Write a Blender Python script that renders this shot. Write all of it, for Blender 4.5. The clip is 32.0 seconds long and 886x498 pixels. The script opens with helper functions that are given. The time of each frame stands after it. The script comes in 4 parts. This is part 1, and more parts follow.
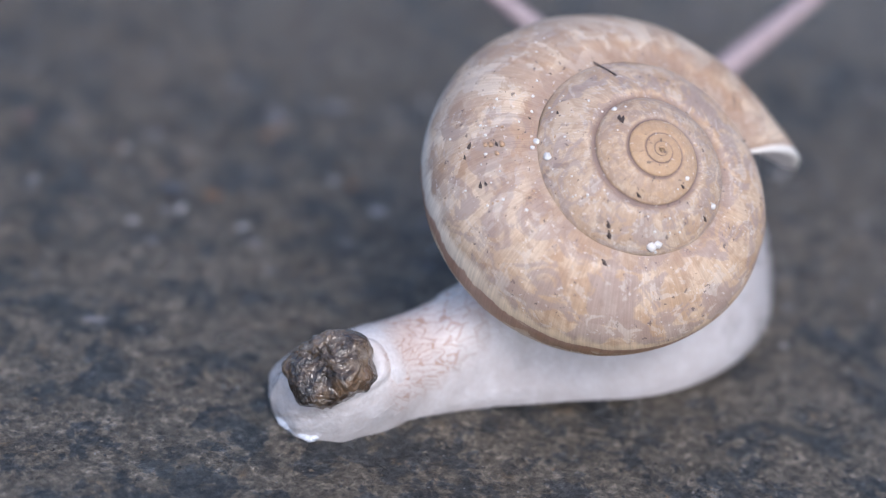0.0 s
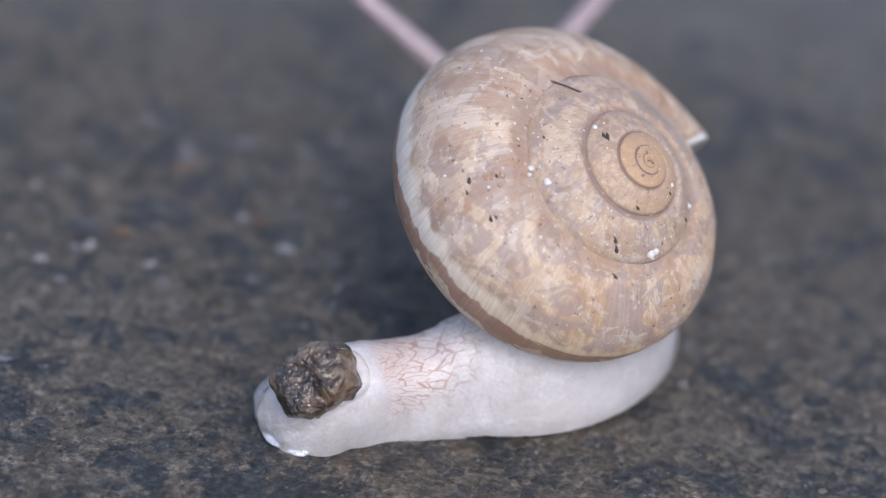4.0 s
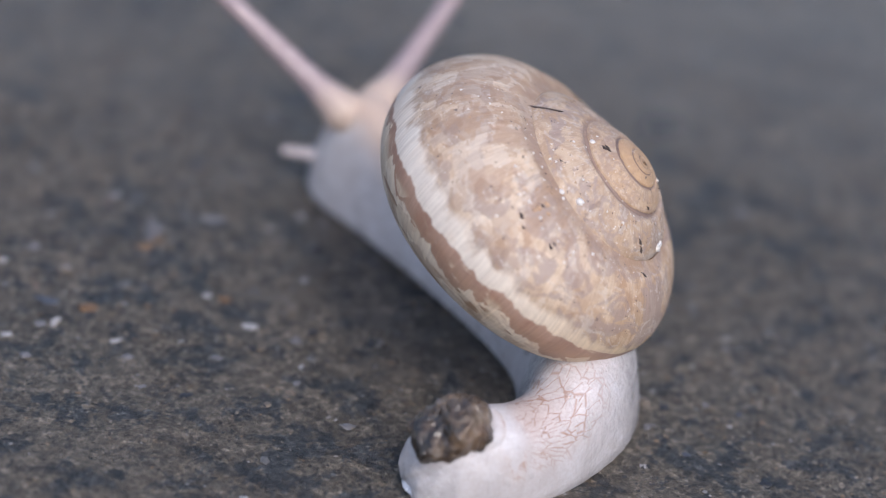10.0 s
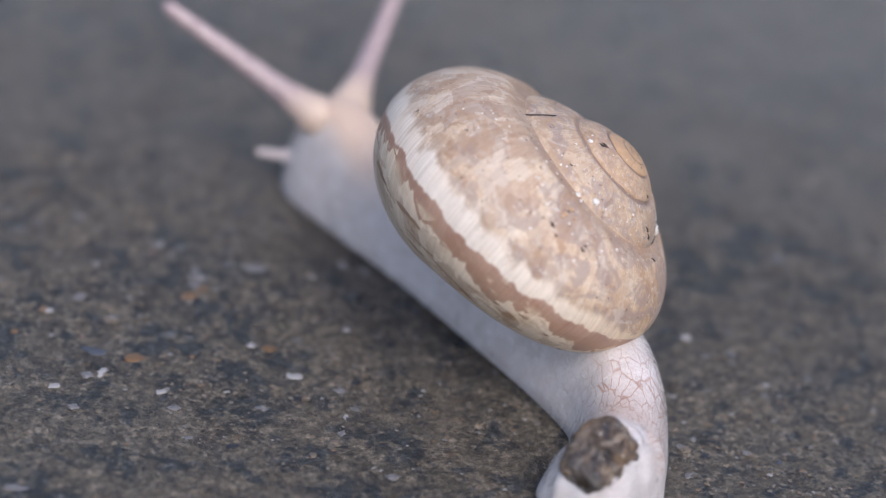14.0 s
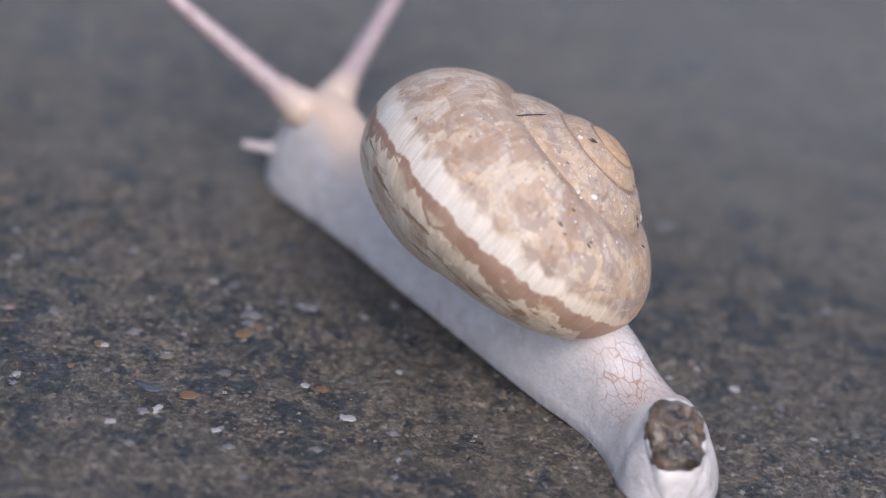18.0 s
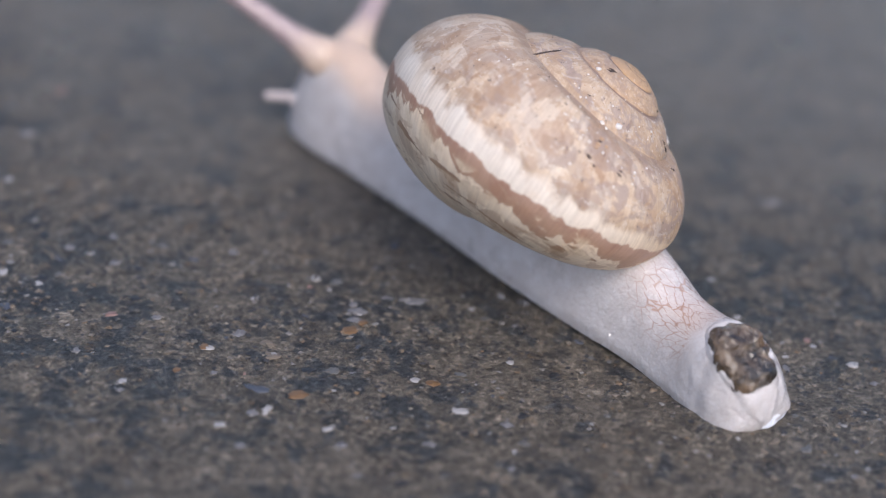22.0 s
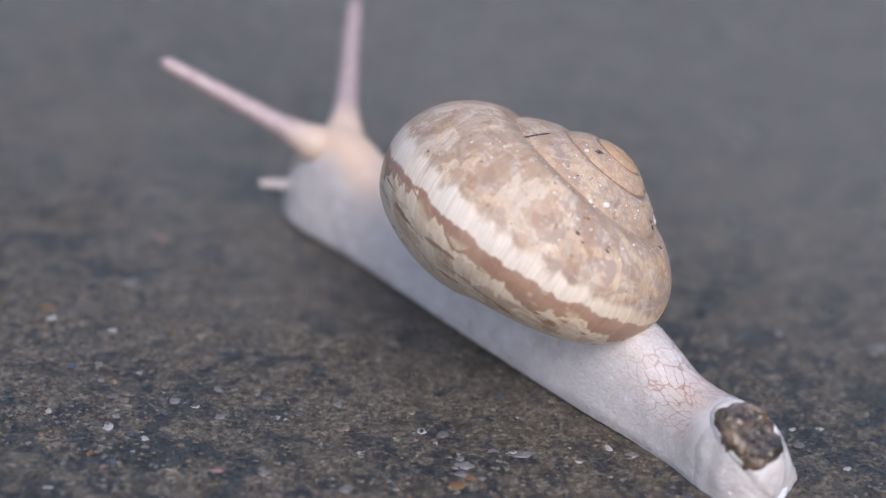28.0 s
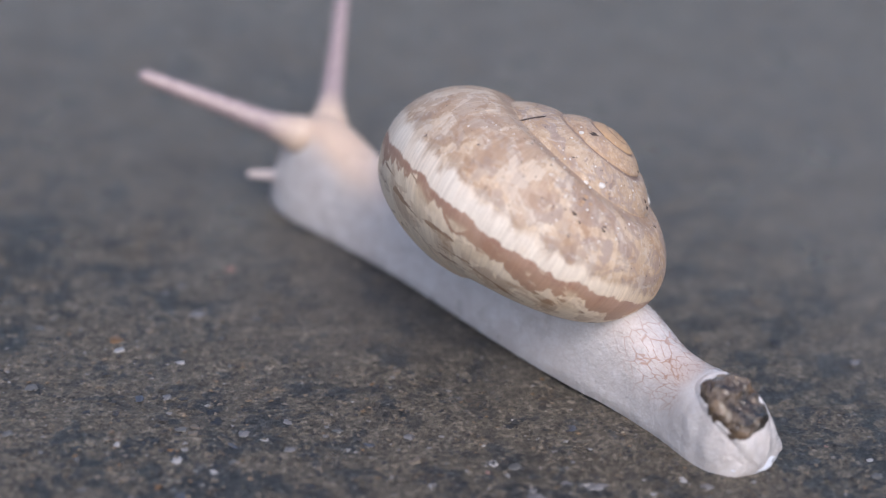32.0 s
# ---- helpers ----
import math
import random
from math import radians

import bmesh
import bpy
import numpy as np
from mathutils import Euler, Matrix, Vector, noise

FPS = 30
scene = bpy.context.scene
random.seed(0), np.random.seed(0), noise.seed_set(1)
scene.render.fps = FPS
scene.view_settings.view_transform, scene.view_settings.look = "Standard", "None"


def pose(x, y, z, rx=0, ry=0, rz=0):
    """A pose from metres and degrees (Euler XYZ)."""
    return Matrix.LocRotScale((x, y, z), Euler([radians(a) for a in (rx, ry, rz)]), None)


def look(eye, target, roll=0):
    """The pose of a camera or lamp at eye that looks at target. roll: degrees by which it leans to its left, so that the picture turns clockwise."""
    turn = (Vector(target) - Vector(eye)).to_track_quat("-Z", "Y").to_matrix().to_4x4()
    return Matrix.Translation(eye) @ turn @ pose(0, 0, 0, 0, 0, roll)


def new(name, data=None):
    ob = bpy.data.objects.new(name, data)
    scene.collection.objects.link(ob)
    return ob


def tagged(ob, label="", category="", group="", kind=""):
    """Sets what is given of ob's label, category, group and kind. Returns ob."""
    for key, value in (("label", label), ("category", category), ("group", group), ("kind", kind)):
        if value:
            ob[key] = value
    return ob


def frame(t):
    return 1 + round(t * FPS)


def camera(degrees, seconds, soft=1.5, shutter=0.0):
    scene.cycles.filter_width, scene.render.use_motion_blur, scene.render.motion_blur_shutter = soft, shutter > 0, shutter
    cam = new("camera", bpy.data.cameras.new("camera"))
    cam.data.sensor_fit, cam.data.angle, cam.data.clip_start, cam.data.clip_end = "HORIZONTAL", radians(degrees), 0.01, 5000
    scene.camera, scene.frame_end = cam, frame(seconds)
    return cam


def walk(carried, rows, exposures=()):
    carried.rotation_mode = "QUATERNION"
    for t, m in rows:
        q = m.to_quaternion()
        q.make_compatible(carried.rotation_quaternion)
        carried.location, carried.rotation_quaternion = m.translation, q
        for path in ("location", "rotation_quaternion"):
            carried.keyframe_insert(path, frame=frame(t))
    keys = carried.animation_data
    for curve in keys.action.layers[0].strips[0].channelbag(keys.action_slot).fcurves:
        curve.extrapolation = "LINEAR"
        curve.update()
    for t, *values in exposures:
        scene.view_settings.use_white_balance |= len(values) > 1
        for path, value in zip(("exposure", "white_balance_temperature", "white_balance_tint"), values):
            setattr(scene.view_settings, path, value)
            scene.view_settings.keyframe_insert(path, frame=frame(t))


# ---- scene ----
# ---------------------------------------------------------------- camera
MM = 0.001
cam = camera(19.08, 32.0, soft=1.2)
cam.data.dof.use_dof = True
cam.data.dof.aperture_fstop = 17.0
walk(cam, [
    (0, pose(-0.00256, -0.15426, 0.08729, 57.449, -4.765, 5.088)),
    (0.5, pose(-0.00214, -0.15416, 0.08729, 57.500, -5.022, 4.947)),
    (1, pose(-0.00169, -0.15413, 0.08737, 57.564, -5.165, 4.831)),
    (1.5, pose(-0.00131, -0.15427, 0.08760, 57.564, -5.221, 4.791)),
    (2, pose(-0.00094, -0.15425, 0.08787, 57.514, -5.232, 4.698)),
    (2.5, pose(-0.00061, -0.15398, 0.08817, 57.448, -5.306, 4.673)),
    (4.5, pose(0.00147, -0.15423, 0.09125, 57.755, -5.414, 4.414)),
    (5, pose(0.00190, -0.15411, 0.09208, 58.053, -5.573, 4.226)),
    (5.5, pose(0.00184, -0.15383, 0.09222, 58.276, -5.807, 4.151)),
    (6, pose(0.00208, -0.15406, 0.09254, 58.493, -6.087, 4.208)),
    (6.5, pose(0.00236, -0.15453, 0.09297, 58.633, -6.369, 4.091)),
    (7, pose(0.00190, -0.15476, 0.09321, 58.729, -6.703, 3.840)),
    (7.5, pose(0.00109, -0.15477, 0.09317, 58.790, -6.869, 3.626)),
    (8, pose(0.00005, -0.15462, 0.09305, 58.766, -6.731, 3.554)),
    (8.5, pose(-0.00034, -0.15429, 0.09266, 58.800, -6.572, 3.708)),
    (9, pose(-0.00000, -0.15438, 0.09257, 58.830, -6.505, 3.923)),
    (9.5, pose(0.00023, -0.15453, 0.09254, 58.781, -6.365, 3.977)),
    (10, pose(0.00030, -0.15470, 0.09257, 58.766, -6.234, 4.003)),
    (10.5, pose(0.00041, -0.15486, 0.09266, 58.735, -6.199, 4.029)),
    (11, pose(0.00018, -0.15469, 0.09292, 58.663, -6.180, 3.958)),
    (11.5, pose(0.00010, -0.15469, 0.09287, 58.737, -6.106, 3.955)),
    (12, pose(-0.00053, -0.15486, 0.09322, 58.785, -5.964, 3.914)),
    (12.5, pose(-0.00083, -0.15513, 0.09348, 58.817, -5.776, 3.953)),
    (13, pose(-0.00121, -0.15484, 0.09422, 58.809, -5.700, 4.094)),
    (13.5, pose(-0.00128, -0.15520, 0.09509, 58.929, -5.715, 4.167)),
    (14, pose(-0.00174, -0.15501, 0.09546, 58.979, -5.879, 4.173)),
    (14.5, pose(-0.00224, -0.15507, 0.09594, 58.945, -5.989, 4.178)),
    (16.5, pose(-0.00330, -0.15471, 0.09781, 58.941, -6.462, 4.821)),
    (17, pose(-0.00383, -0.15416, 0.09807, 58.983, -6.799, 4.902)),
    (17.5, pose(-0.00474, -0.15482, 0.09820, 59.183, -7.155, 5.050)),
    (18, pose(-0.00548, -0.15525, 0.09760, 59.136, -7.258, 5.085)),
    (18.5, pose(-0.00557, -0.15514, 0.09685, 59.040, -7.111, 5.152)),
    (19, pose(-0.00544, -0.15513, 0.09645, 59.020, -6.839, 5.172)),
    (19.5, pose(-0.00536, -0.15517, 0.09598, 59.084, -6.531, 5.060)),
    (20, pose(-0.00552, -0.15514, 0.09552, 59.010, -6.062, 4.841)),
    (20.5, pose(-0.00588, -0.15482, 0.09533, 58.986, -5.572, 4.831)),
    (21, pose(-0.00592, -0.15459, 0.09498, 59.098, -5.114, 4.942)),
    (21.5, pose(-0.00596, -0.15425, 0.09474, 59.148, -4.703, 4.995)),
    (22, pose(-0.00723, -0.15307, 0.09468, 59.260, -4.152, 5.196)),
    (22.5, pose(-0.00750, -0.15250, 0.09515, 59.433, -3.826, 5.548)),
    (23, pose(-0.00745, -0.15187, 0.09557, 59.684, -3.521, 5.664)),
    (23.5, pose(-0.00788, -0.15146, 0.09556, 59.882, -3.242, 5.696)),
    (24, pose(-0.00779, -0.15130, 0.09558, 60.047, -2.968, 5.855)),
    (24.5, pose(-0.00727, -0.15165, 0.09613, 60.326, -2.849, 6.034)),
    (25, pose(-0.00726, -0.15144, 0.09639, 60.575, -2.857, 6.028)),
    (25.5, pose(-0.00735, -0.15114, 0.09654, 60.685, -2.905, 6.029)),
    (27.5, pose(-0.00929, -0.15028, 0.09748, 60.972, -3.015, 6.252)),
    (28, pose(-0.00971, -0.15038, 0.09780, 61.124, -3.001, 6.456)),
    (28.5, pose(-0.00967, -0.15055, 0.09760, 61.351, -2.875, 6.589)),
    (29, pose(-0.00963, -0.15047, 0.09721, 61.429, -2.773, 6.540)),
    (29.5, pose(-0.00979, -0.15026, 0.09712, 61.392, -2.772, 6.555)),
    (30, pose(-0.00985, -0.14995, 0.09715, 61.375, -2.716, 6.570)),
    (30.5, pose(-0.01027, -0.14934, 0.09677, 61.454, -2.625, 6.614)),
    (31, pose(-0.01111, -0.14896, 0.09676, 61.571, -2.502, 7.019)),
    (31.5, pose(-0.01099, -0.14887, 0.09689, 61.629, -2.324, 7.274)),
    (32, pose(-0.01063, -0.14859, 0.09691, 61.683, -2.095, 7.440)),
], exposures=[(0, 0.0, 5850, 12), (2.5, -0.09, 5900, 12), (9, -0.10, 6100, 13), (13, -0.07, 6220, 13), (24, -0.01, 6270, 13), (32, -0.08, 6280, 13)])

# ---------------------------------------------------------------- light
SUN_ELEVATION, SUN_AZIMUTH = 50.0, -66.0
world = bpy.data.worlds.new("sky")
scene.world = world
world.use_nodes = True
wn = world.node_tree.nodes
sky = wn.new("ShaderNodeTexSky")
sky.sky_type = "NISHITA"
sky.sun_disc = False
sky.sun_elevation = radians(SUN_ELEVATION)
sky.sun_rotation = radians(90 - SUN_AZIMUTH)
sky.air_density, sky.dust_density, sky.ozone_density = 1.0, 4.0, 1.0
wn["Background"].inputs["Strength"].default_value = 0.22
world.node_tree.links.new(sky.outputs["Color"], wn["Background"].inputs["Color"])
sun_data = bpy.data.lights.new("sun", "SUN")
sun_data.energy = 0.85
sun_data.angle = radians(14)
sun_data.color = (1.0, 0.97, 0.93)
sun = new("sun", sun_data)
az, el = radians(SUN_AZIMUTH), radians(SUN_ELEVATION)
sun_from = Vector((math.cos(az) * math.cos(el), math.sin(az) * math.cos(el), math.sin(el)))
sun.matrix_world = look(sun_from, (0, 0, 0))


# ---------------------------------------------------------------- materials
class Graph:
    """A short way of writing node materials."""

    def __init__(self, name):
        self.mat = bpy.data.materials.new(name)
        self.mat.use_nodes = True
        self.tree = self.mat.node_tree
        self.bsdf = self.tree.nodes["Principled BSDF"]

    def put(self, socket, value):
        if isinstance(value, bpy.types.NodeSocket):
            self.tree.links.new(value, socket)
        else:
            socket.default_value = value

    def node(self, kind, out=0, **inputs):
        n = self.tree.nodes.new("ShaderNode" + kind)
        for key, value in inputs.items():
            self.put(n.inputs[key.replace("_", " ")], value)
        return n.outputs[out]

    def coord(self, which="Object"):
        return self.tree.nodes.new("ShaderNodeTexCoord").outputs[which]

    def scaled(self, vec, sx, sy, sz):
        return self.node("Mapping", Vector=vec, Scale=(sx, sy, sz))

    def noise(self, vec, scale, detail=4.0, rough=0.55, distort=0.0):
        return self.node("TexNoise", Vector=vec, Scale=scale, Detail=detail, Roughness=rough, Distortion=distort)

    def voronoi(self, vec, scale, feature="F1", rand=1.0, out=0):
        n = self.tree.nodes.new("ShaderNodeTexVoronoi")
        n.feature = feature
        self.put(n.inputs["Vector"], vec)
        n.inputs["Scale"].default_value = scale
        n.inputs["Randomness"].default_value = rand
        return n.outputs[out]

    def ramp(self, fac, *stops, smooth=False):
        n = self.tree.nodes.new("ShaderNodeValToRGB")
        n.color_ramp.interpolation = "EASE" if smooth else "LINEAR"
        e = n.color_ramp.elements
        while len(e) < len(stops):
            e.new(0.5)
        for i, (pos, col) in enumerate(stops):
            e[i].position = pos
            e[i].color = (col, col, col, 1) if isinstance(col, (int, float)) else (*col, 1)
        self.put(n.inputs["Fac"], fac)
        return n.outputs["Color"]

    def mix(self, fac, a, b, mode="MIX"):
        n = self.tree.nodes.new("ShaderNodeMix")
        n.data_type, n.blend_type = "RGBA", mode
        for sock, value in ((n.inputs[0], fac), (n.inputs[6], a), (n.inputs[7], b)):
            if isinstance(value, tuple) and len(value) == 3:
                value = (*value, 1)
            self.put(sock, value)
        return n.outputs[2]

    def math(self, op, a, b=0.0, c=0.0, clamp=False):
        n = self.tree.nodes.new("ShaderNodeMath")
        n.operation, n.use_clamp = op, clamp
        for sock, value in zip(n.inputs, (a, b, c)):
            self.put(sock, value)
        return n.outputs[0]

    def axis(self, vec, which):
        return self.node("SeparateXYZ", which, Vector=vec)

    def step(self, x, lo, hi):
        n = self.tree.nodes.new("ShaderNodeMapRange")
        n.interpolation_type = "SMOOTHSTEP"
        self.put(n.inputs["Value"], x)
        n.inputs["From Min"].default_value, n.inputs["From Max"].default_value = lo, hi
        return n.outputs[0]

    def bump(self, height, distance, strength=1.0, normal=None):
        n = self.tree.nodes.new("ShaderNodeBump")
        self.put(n.inputs["Height"], height)
        n.inputs["Distance"].default_value = distance
        n.inputs["Strength"].default_value = strength
        if normal is not None:
            self.put(n.inputs["Normal"], normal)
        return n.outputs[0]

    def done(self, color, rough, normal=None, **more):
        self.put(self.bsdf.inputs["Base Color"], (*color, 1) if isinstance(color, tuple) else color)
        self.put(self.bsdf.inputs["Roughness"], rough)
        if normal is not None:
            self.put(self.bsdf.inputs["Normal"], normal)
        for key, value in more.items():
            self.put(self.bsdf.inputs[key.replace("_", " ")], value)
        return self.mat


def ground_material():
    g = Graph("weathered_concrete")
    c = g.coord()
    broad = g.noise(c, 40, 3, 0.5)
    patch = g.noise(c, 300, 8, 0.70, 0.4)
    small = g.noise(c, 900, 6, 0.72, 0.4)
    grit = g.noise(c, 2600, 4, 0.7, 0.3)
    fine = g.noise(c, 7000, 3, 0.7)
    brown = g.ramp(grit, (0.34, (0.030, 0.026, 0.022)), (0.44, (0.082, 0.070, 0.055)), (0.54, (0.118, 0.100, 0.079)), (0.66, (0.20, 0.175, 0.142)))
    slate = g.ramp(grit, (0.34, (0.014, 0.017, 0.020)), (0.50, (0.037, 0.040, 0.043)), (0.66, (0.080, 0.082, 0.085)))
    mask = g.math("ADD", g.math("ADD", g.math("MULTIPLY", patch, 0.55), g.math("MULTIPLY", broad, 0.2)), g.math("MULTIPLY", small, 0.25))
    base = g.mix(g.step(mask, 0.462, 0.490), slate, brown)
    blots = g.math("MULTIPLY", g.step(g.noise(c, 430, 7, 0.66, 0.6), 0.56, 0.585), 0.6)
    base = g.mix(blots, base, (0.018, 0.020, 0.024))
    base = g.mix(g.math("MULTIPLY", g.ramp(fine, (0.52, 0.0), (0.64, 0.5)), g.step(mask, 0.45, 0.53)), base, (0.17, 0.154, 0.13))
    pits = g.math("MULTIPLY", g.ramp(g.voronoi(c, 1700), (0.12, 0.95), (0.28, 0.0)), g.step(small, 0.42, 0.6))
    base = g.mix(pits, base, (0.012, 0.013, 0.016))
    ochre = g.math("MULTIPLY", g.step(g.noise(c, 420, 5, 0.65), 0.56, 0.70), g.step(grit, 0.45, 0.58))
    base = g.mix(g.math("MULTIPLY", ochre, 0.65), base, (0.15, 0.098, 0.05))
    # single grains of the worn surface
    bent = g.mix(0.00025, c, g.node("TexNoise", 1, Vector=c, Scale=2500.0), "ADD")
    for size, low, high in ((1250, 0.84, 1.26), (2700, 0.68, 1.5)):
        grain = g.axis(g.voronoi(bent, size, out=1), 0)
        base = g.mix(1.0, base, g.ramp(grain, (0.0, low), (0.45, 0.85), (0.8, 1.05), (1.0, high)), "MULTIPLY")
    # the concrete turns paler towards far y and, more slowly, towards x
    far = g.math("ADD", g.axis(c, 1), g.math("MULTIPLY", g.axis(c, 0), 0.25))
    far_pale = g.step(g.math("ADD", far, g.math("MULTIPLY", g.math("SUBTRACT", g.noise(c, 22, 4, 0.6), 0.5), 0.09)), -0.004, 0.06)
    base = g.mix(g.math("MULTIPLY", far_pale, 0.66), base, (0.168, 0.163, 0.152))
    height = g.math("ADD", g.math("MULTIPLY", small, 0.5), g.math("ADD", g.math("MULTIPLY", grit, 0.35), g.math("MULTIPLY", fine, 0.15)))
    height = g.math("SUBTRACT", height, g.math("MULTIPLY", pits, 0.12))
    rough = g.ramp(g.noise(c, 160, 4), (0.35, 0.26), (0.65, 0.55))
    return g.done(base, rough, g.bump(height, 0.00055, 1.0), Specular_IOR_Level=0.4)


def grain_material(name, stops):
    g = Graph(name)
    geo = g.tree.nodes.new("ShaderNodeNewGeometry").outputs["Random Per Island"]
    col = g.ramp(geo, *stops)
    c = g.coord()
    n = g.noise(c, 2500, 3)
    col = g.mix(g.ramp(n, (0.35, 0.35), (0.65, 0.0)), col, (0.05, 0.05, 0.05))
    return g.done(col, 0.5, g.bump(n, 0.0001, 0.6))


def stone_material(name, color):
    g = Graph(name)
    c = g.coord()
    n = g.noise(c, 1800, 4, 0.6)
    col = g.mix(g.ramp(n, (0.35, 0.45), (0.6, 0.0)), (*color, 1), tuple(v * 0.55 for v in color))
    return g.done(col, 0.42, g.bump(n, 0.00008, 0.8))


def shell_material():
    """Across: 0 at the seam, 1 at the navel; along: in turns."""
    g = Graph("snail_shell")
    uv = g.coord("UV")
    c = g.coord()
    across = g.axis(uv, 1)
    along = g.axis(uv, 0)
    # growth lines run a little aslant
    lean = g.node("CombineXYZ", X=g.math("ADD", along, g.math("MULTIPLY", across, 0.07)), Y=across, Z=0.0)

    def blot(a, b, detail=5, distort=0.8):
        return g.noise(g.scaled(lean, a, b, 1), 1.0, detail, 0.6, distort)
    wob = g.math("SUBTRACT", blot(27, 2.5, 6, 0.5), 0.5)
    comb = g.math("SUBTRACT", blot(44, 4.0, 4, 0.3), 0.5)
    scallop = g.math("SUBTRACT", blot(21, 2.0, 4, 0.9), 0.5)
    streak = blot(170, 3.0, 3, 0.4)
    fine = blot(620, 3.0, 2, 0.2)
    mottle = g.noise(c, 420, 5, 0.6, 0.6)
    jag = g.math("SUBTRACT", blot(95, 8, 4, 0.6), 0.5)
    # the belt runs a little lower towards the mouth
    belt = g.math("SUBTRACT", across, g.math("ADD", 0.018, g.math("MULTIPLY", g.step(along, 4.12, 4.42), 0.085)))
    v = g.math("ADD", g.math("ADD", belt, g.math("MULTIPLY", wob, 0.085)), g.math("MULTIPLY", jag, 0.022))
    w = g.math("ADD", belt, g.math("MULTIPLY", comb, 0.20))
    w = g.math("SUBTRACT", w, g.math("MULTIPLY", g.math("SUBTRACT", 1.0, g.step(along, 3.95, 4.35)), 0.055))
    on_top = g.math("SUBTRACT", 1.0, g.step(w, 0.375, 0.43))
    last = g.step(g.math("ADD", along, g.math("MULTIPLY", wob, 0.1)), 3.45, 3.8)
    col = g.mix(g.step(blot(24, 6), 0.40, 0.60), (0.44, 0.305, 0.195), (0.58, 0.45, 0.325))
    tan = g.math("MULTIPLY", g.step(blot(36, 8.5, 4, 0.5), 0.54, 0.575), g.math("SUBTRACT", 1.0, g.step(w, 0.40, 0.45)))
    paler = g.math("MULTIPLY", g.step(along, 4.1, 4.35), g.step(across, 0.05, 0.2))
    col = g.mix(g.math("MULTIPLY", paler, 0.5), col, (0.66, 0.56, 0.455))
    col = g.mix(g.math("MULTIPLY", tan, g.mix(g.step(along, 4.0, 4.35), (0.4, 0.4, 0.4), (0.8, 0.8, 0.8))), col, (0.36, 0.23, 0.145))
    mauve = g.math("MULTIPLY", g.step(blot(22, 7.0, 5, 1.2), 0.48, 0.53), on_top)
    col = g.mix(g.math("MULTIPLY", g.math("MULTIPLY", mauve, g.math("SUBTRACT", 1.0, g.step(along, 4.3, 4.6))), 0.62), col, (0.29, 0.235, 0.235))
    pale = g.math("MULTIPLY", g.step(blot(37, 10.5, 4, 1.0), 0.55, 0.60), on_top)
    col = g.mix(g.math("MULTIPLY", pale, 0.45), col, (0.62, 0.565, 0.51))
    # angular patches between growth lines
    bent = g.mix(0.35, g.scaled(lean, 30, 7.5, 1), g.node("TexNoise", 1, Vector=g.scaled(lean, 40, 12, 1), Scale=1.0, Detail=4.0), "ADD")
    strong = g.math("ADD", 0.04, g.math("MULTIPLY", g.step(along, 4.12, 4.4), 0.42))
    cell = g.axis(g.voronoi(bent, 1.25, out=1), 0)
    col = g.mix(g.math("MULTIPLY", g.math("MULTIPLY", g.step(cell, 0.60, 0.66), strong), on_top), col, (0.30, 0.225, 0.185))
    col = g.mix(g.math("MULTIPLY", g.math("SUBTRACT", 1.0, g.step(cell, 0.24, 0.30)), strong), col, (0.62, 0.55, 0.475))
    grey = g.math("MULTIPLY", g.step(mottle, 0.40, 0.66), on_top)
    col = g.mix(g.math("MULTIPLY", grey, 0.10), col, (0.31, 0.255, 0.23))
    older = g.math("SUBTRACT", 1.0, g.step(along, 3.3, 3.8))
    col = g.mix(g.math("MULTIPLY", older, 0.22), col, (0.38, 0.32, 0.275))
    spots = g.math("MULTIPLY", g.step(g.noise(c, 1050, 3, 0.55, 0.6), 0.62, 0.68), g.math("ADD", 0.25, g.math("MULTIPLY", older, 0.75)))
    col = g.mix(g.math("MULTIPLY", g.math("MULTIPLY", spots, on_top), 0.45), col, (0.15, 0.115, 0.12))
    # pale band above the brown one
    white = g.math("MULTIPLY", g.step(w, 0.375, 0.43), g.math("SUBTRACT", 1.0, g.step(v, 0.481, 0.492)))
    fade = g.math("SUBTRACT", 1.0, g.math("MULTIPLY", g.step(along, 4.45, 4.7), 0.6))
    col = g.mix(g.math("MULTIPLY", g.math("MULTIPLY", g.math("MULTIPLY", white, last), fade), g.mix(g.step(along, 3.9, 4.25), (0.75, 0.75, 0.75), (0.88, 0.88, 0.88))), col, g.mix(g.step(along, 4.12, 4.35), (0.66, 0.53, 0.37), (0.80, 0.745, 0.675)))
    # brown band, rusty where it is oldest
    low = g.math("ADD", g.math("ADD", belt, g.math("ADD", g.math("MULTIPLY", scallop, 0.25), g.math("MULTIPLY", jag, 0.03))), g.math("MULTIPLY", g.step(along, 4.2, 4.5), 0.03))
    band = g.math("MULTIPLY", g.step(v, 0.481, 0.492), g.math("SUBTRACT", 1.0, g.step(low, 0.566, 0.576)))
    gaps = g.step(blot(30, 22, 4, 0.8), 0.30, 0.40)
    brown = g.mix(g.step(mottle, 0.38, 0.62), (0.32, 0.185, 0.14), (0.40, 0.255, 0.195))
    rust = g.math("MULTIPLY", g.math("SUBTRACT", 1.0, g.math("MULTIPLY", g.step(along, 3.95, 4.25), 0.8)), g.step(v, 0.488, 0.54))
    brown = g.mix(rust, brown, (0.42, 0.235, 0.105))
    col = g.mix(g.math("MULTIPLY", g.math("MULTIPLY", g.math("MULTIPLY", band, gaps), last), 0.92), col, brown)
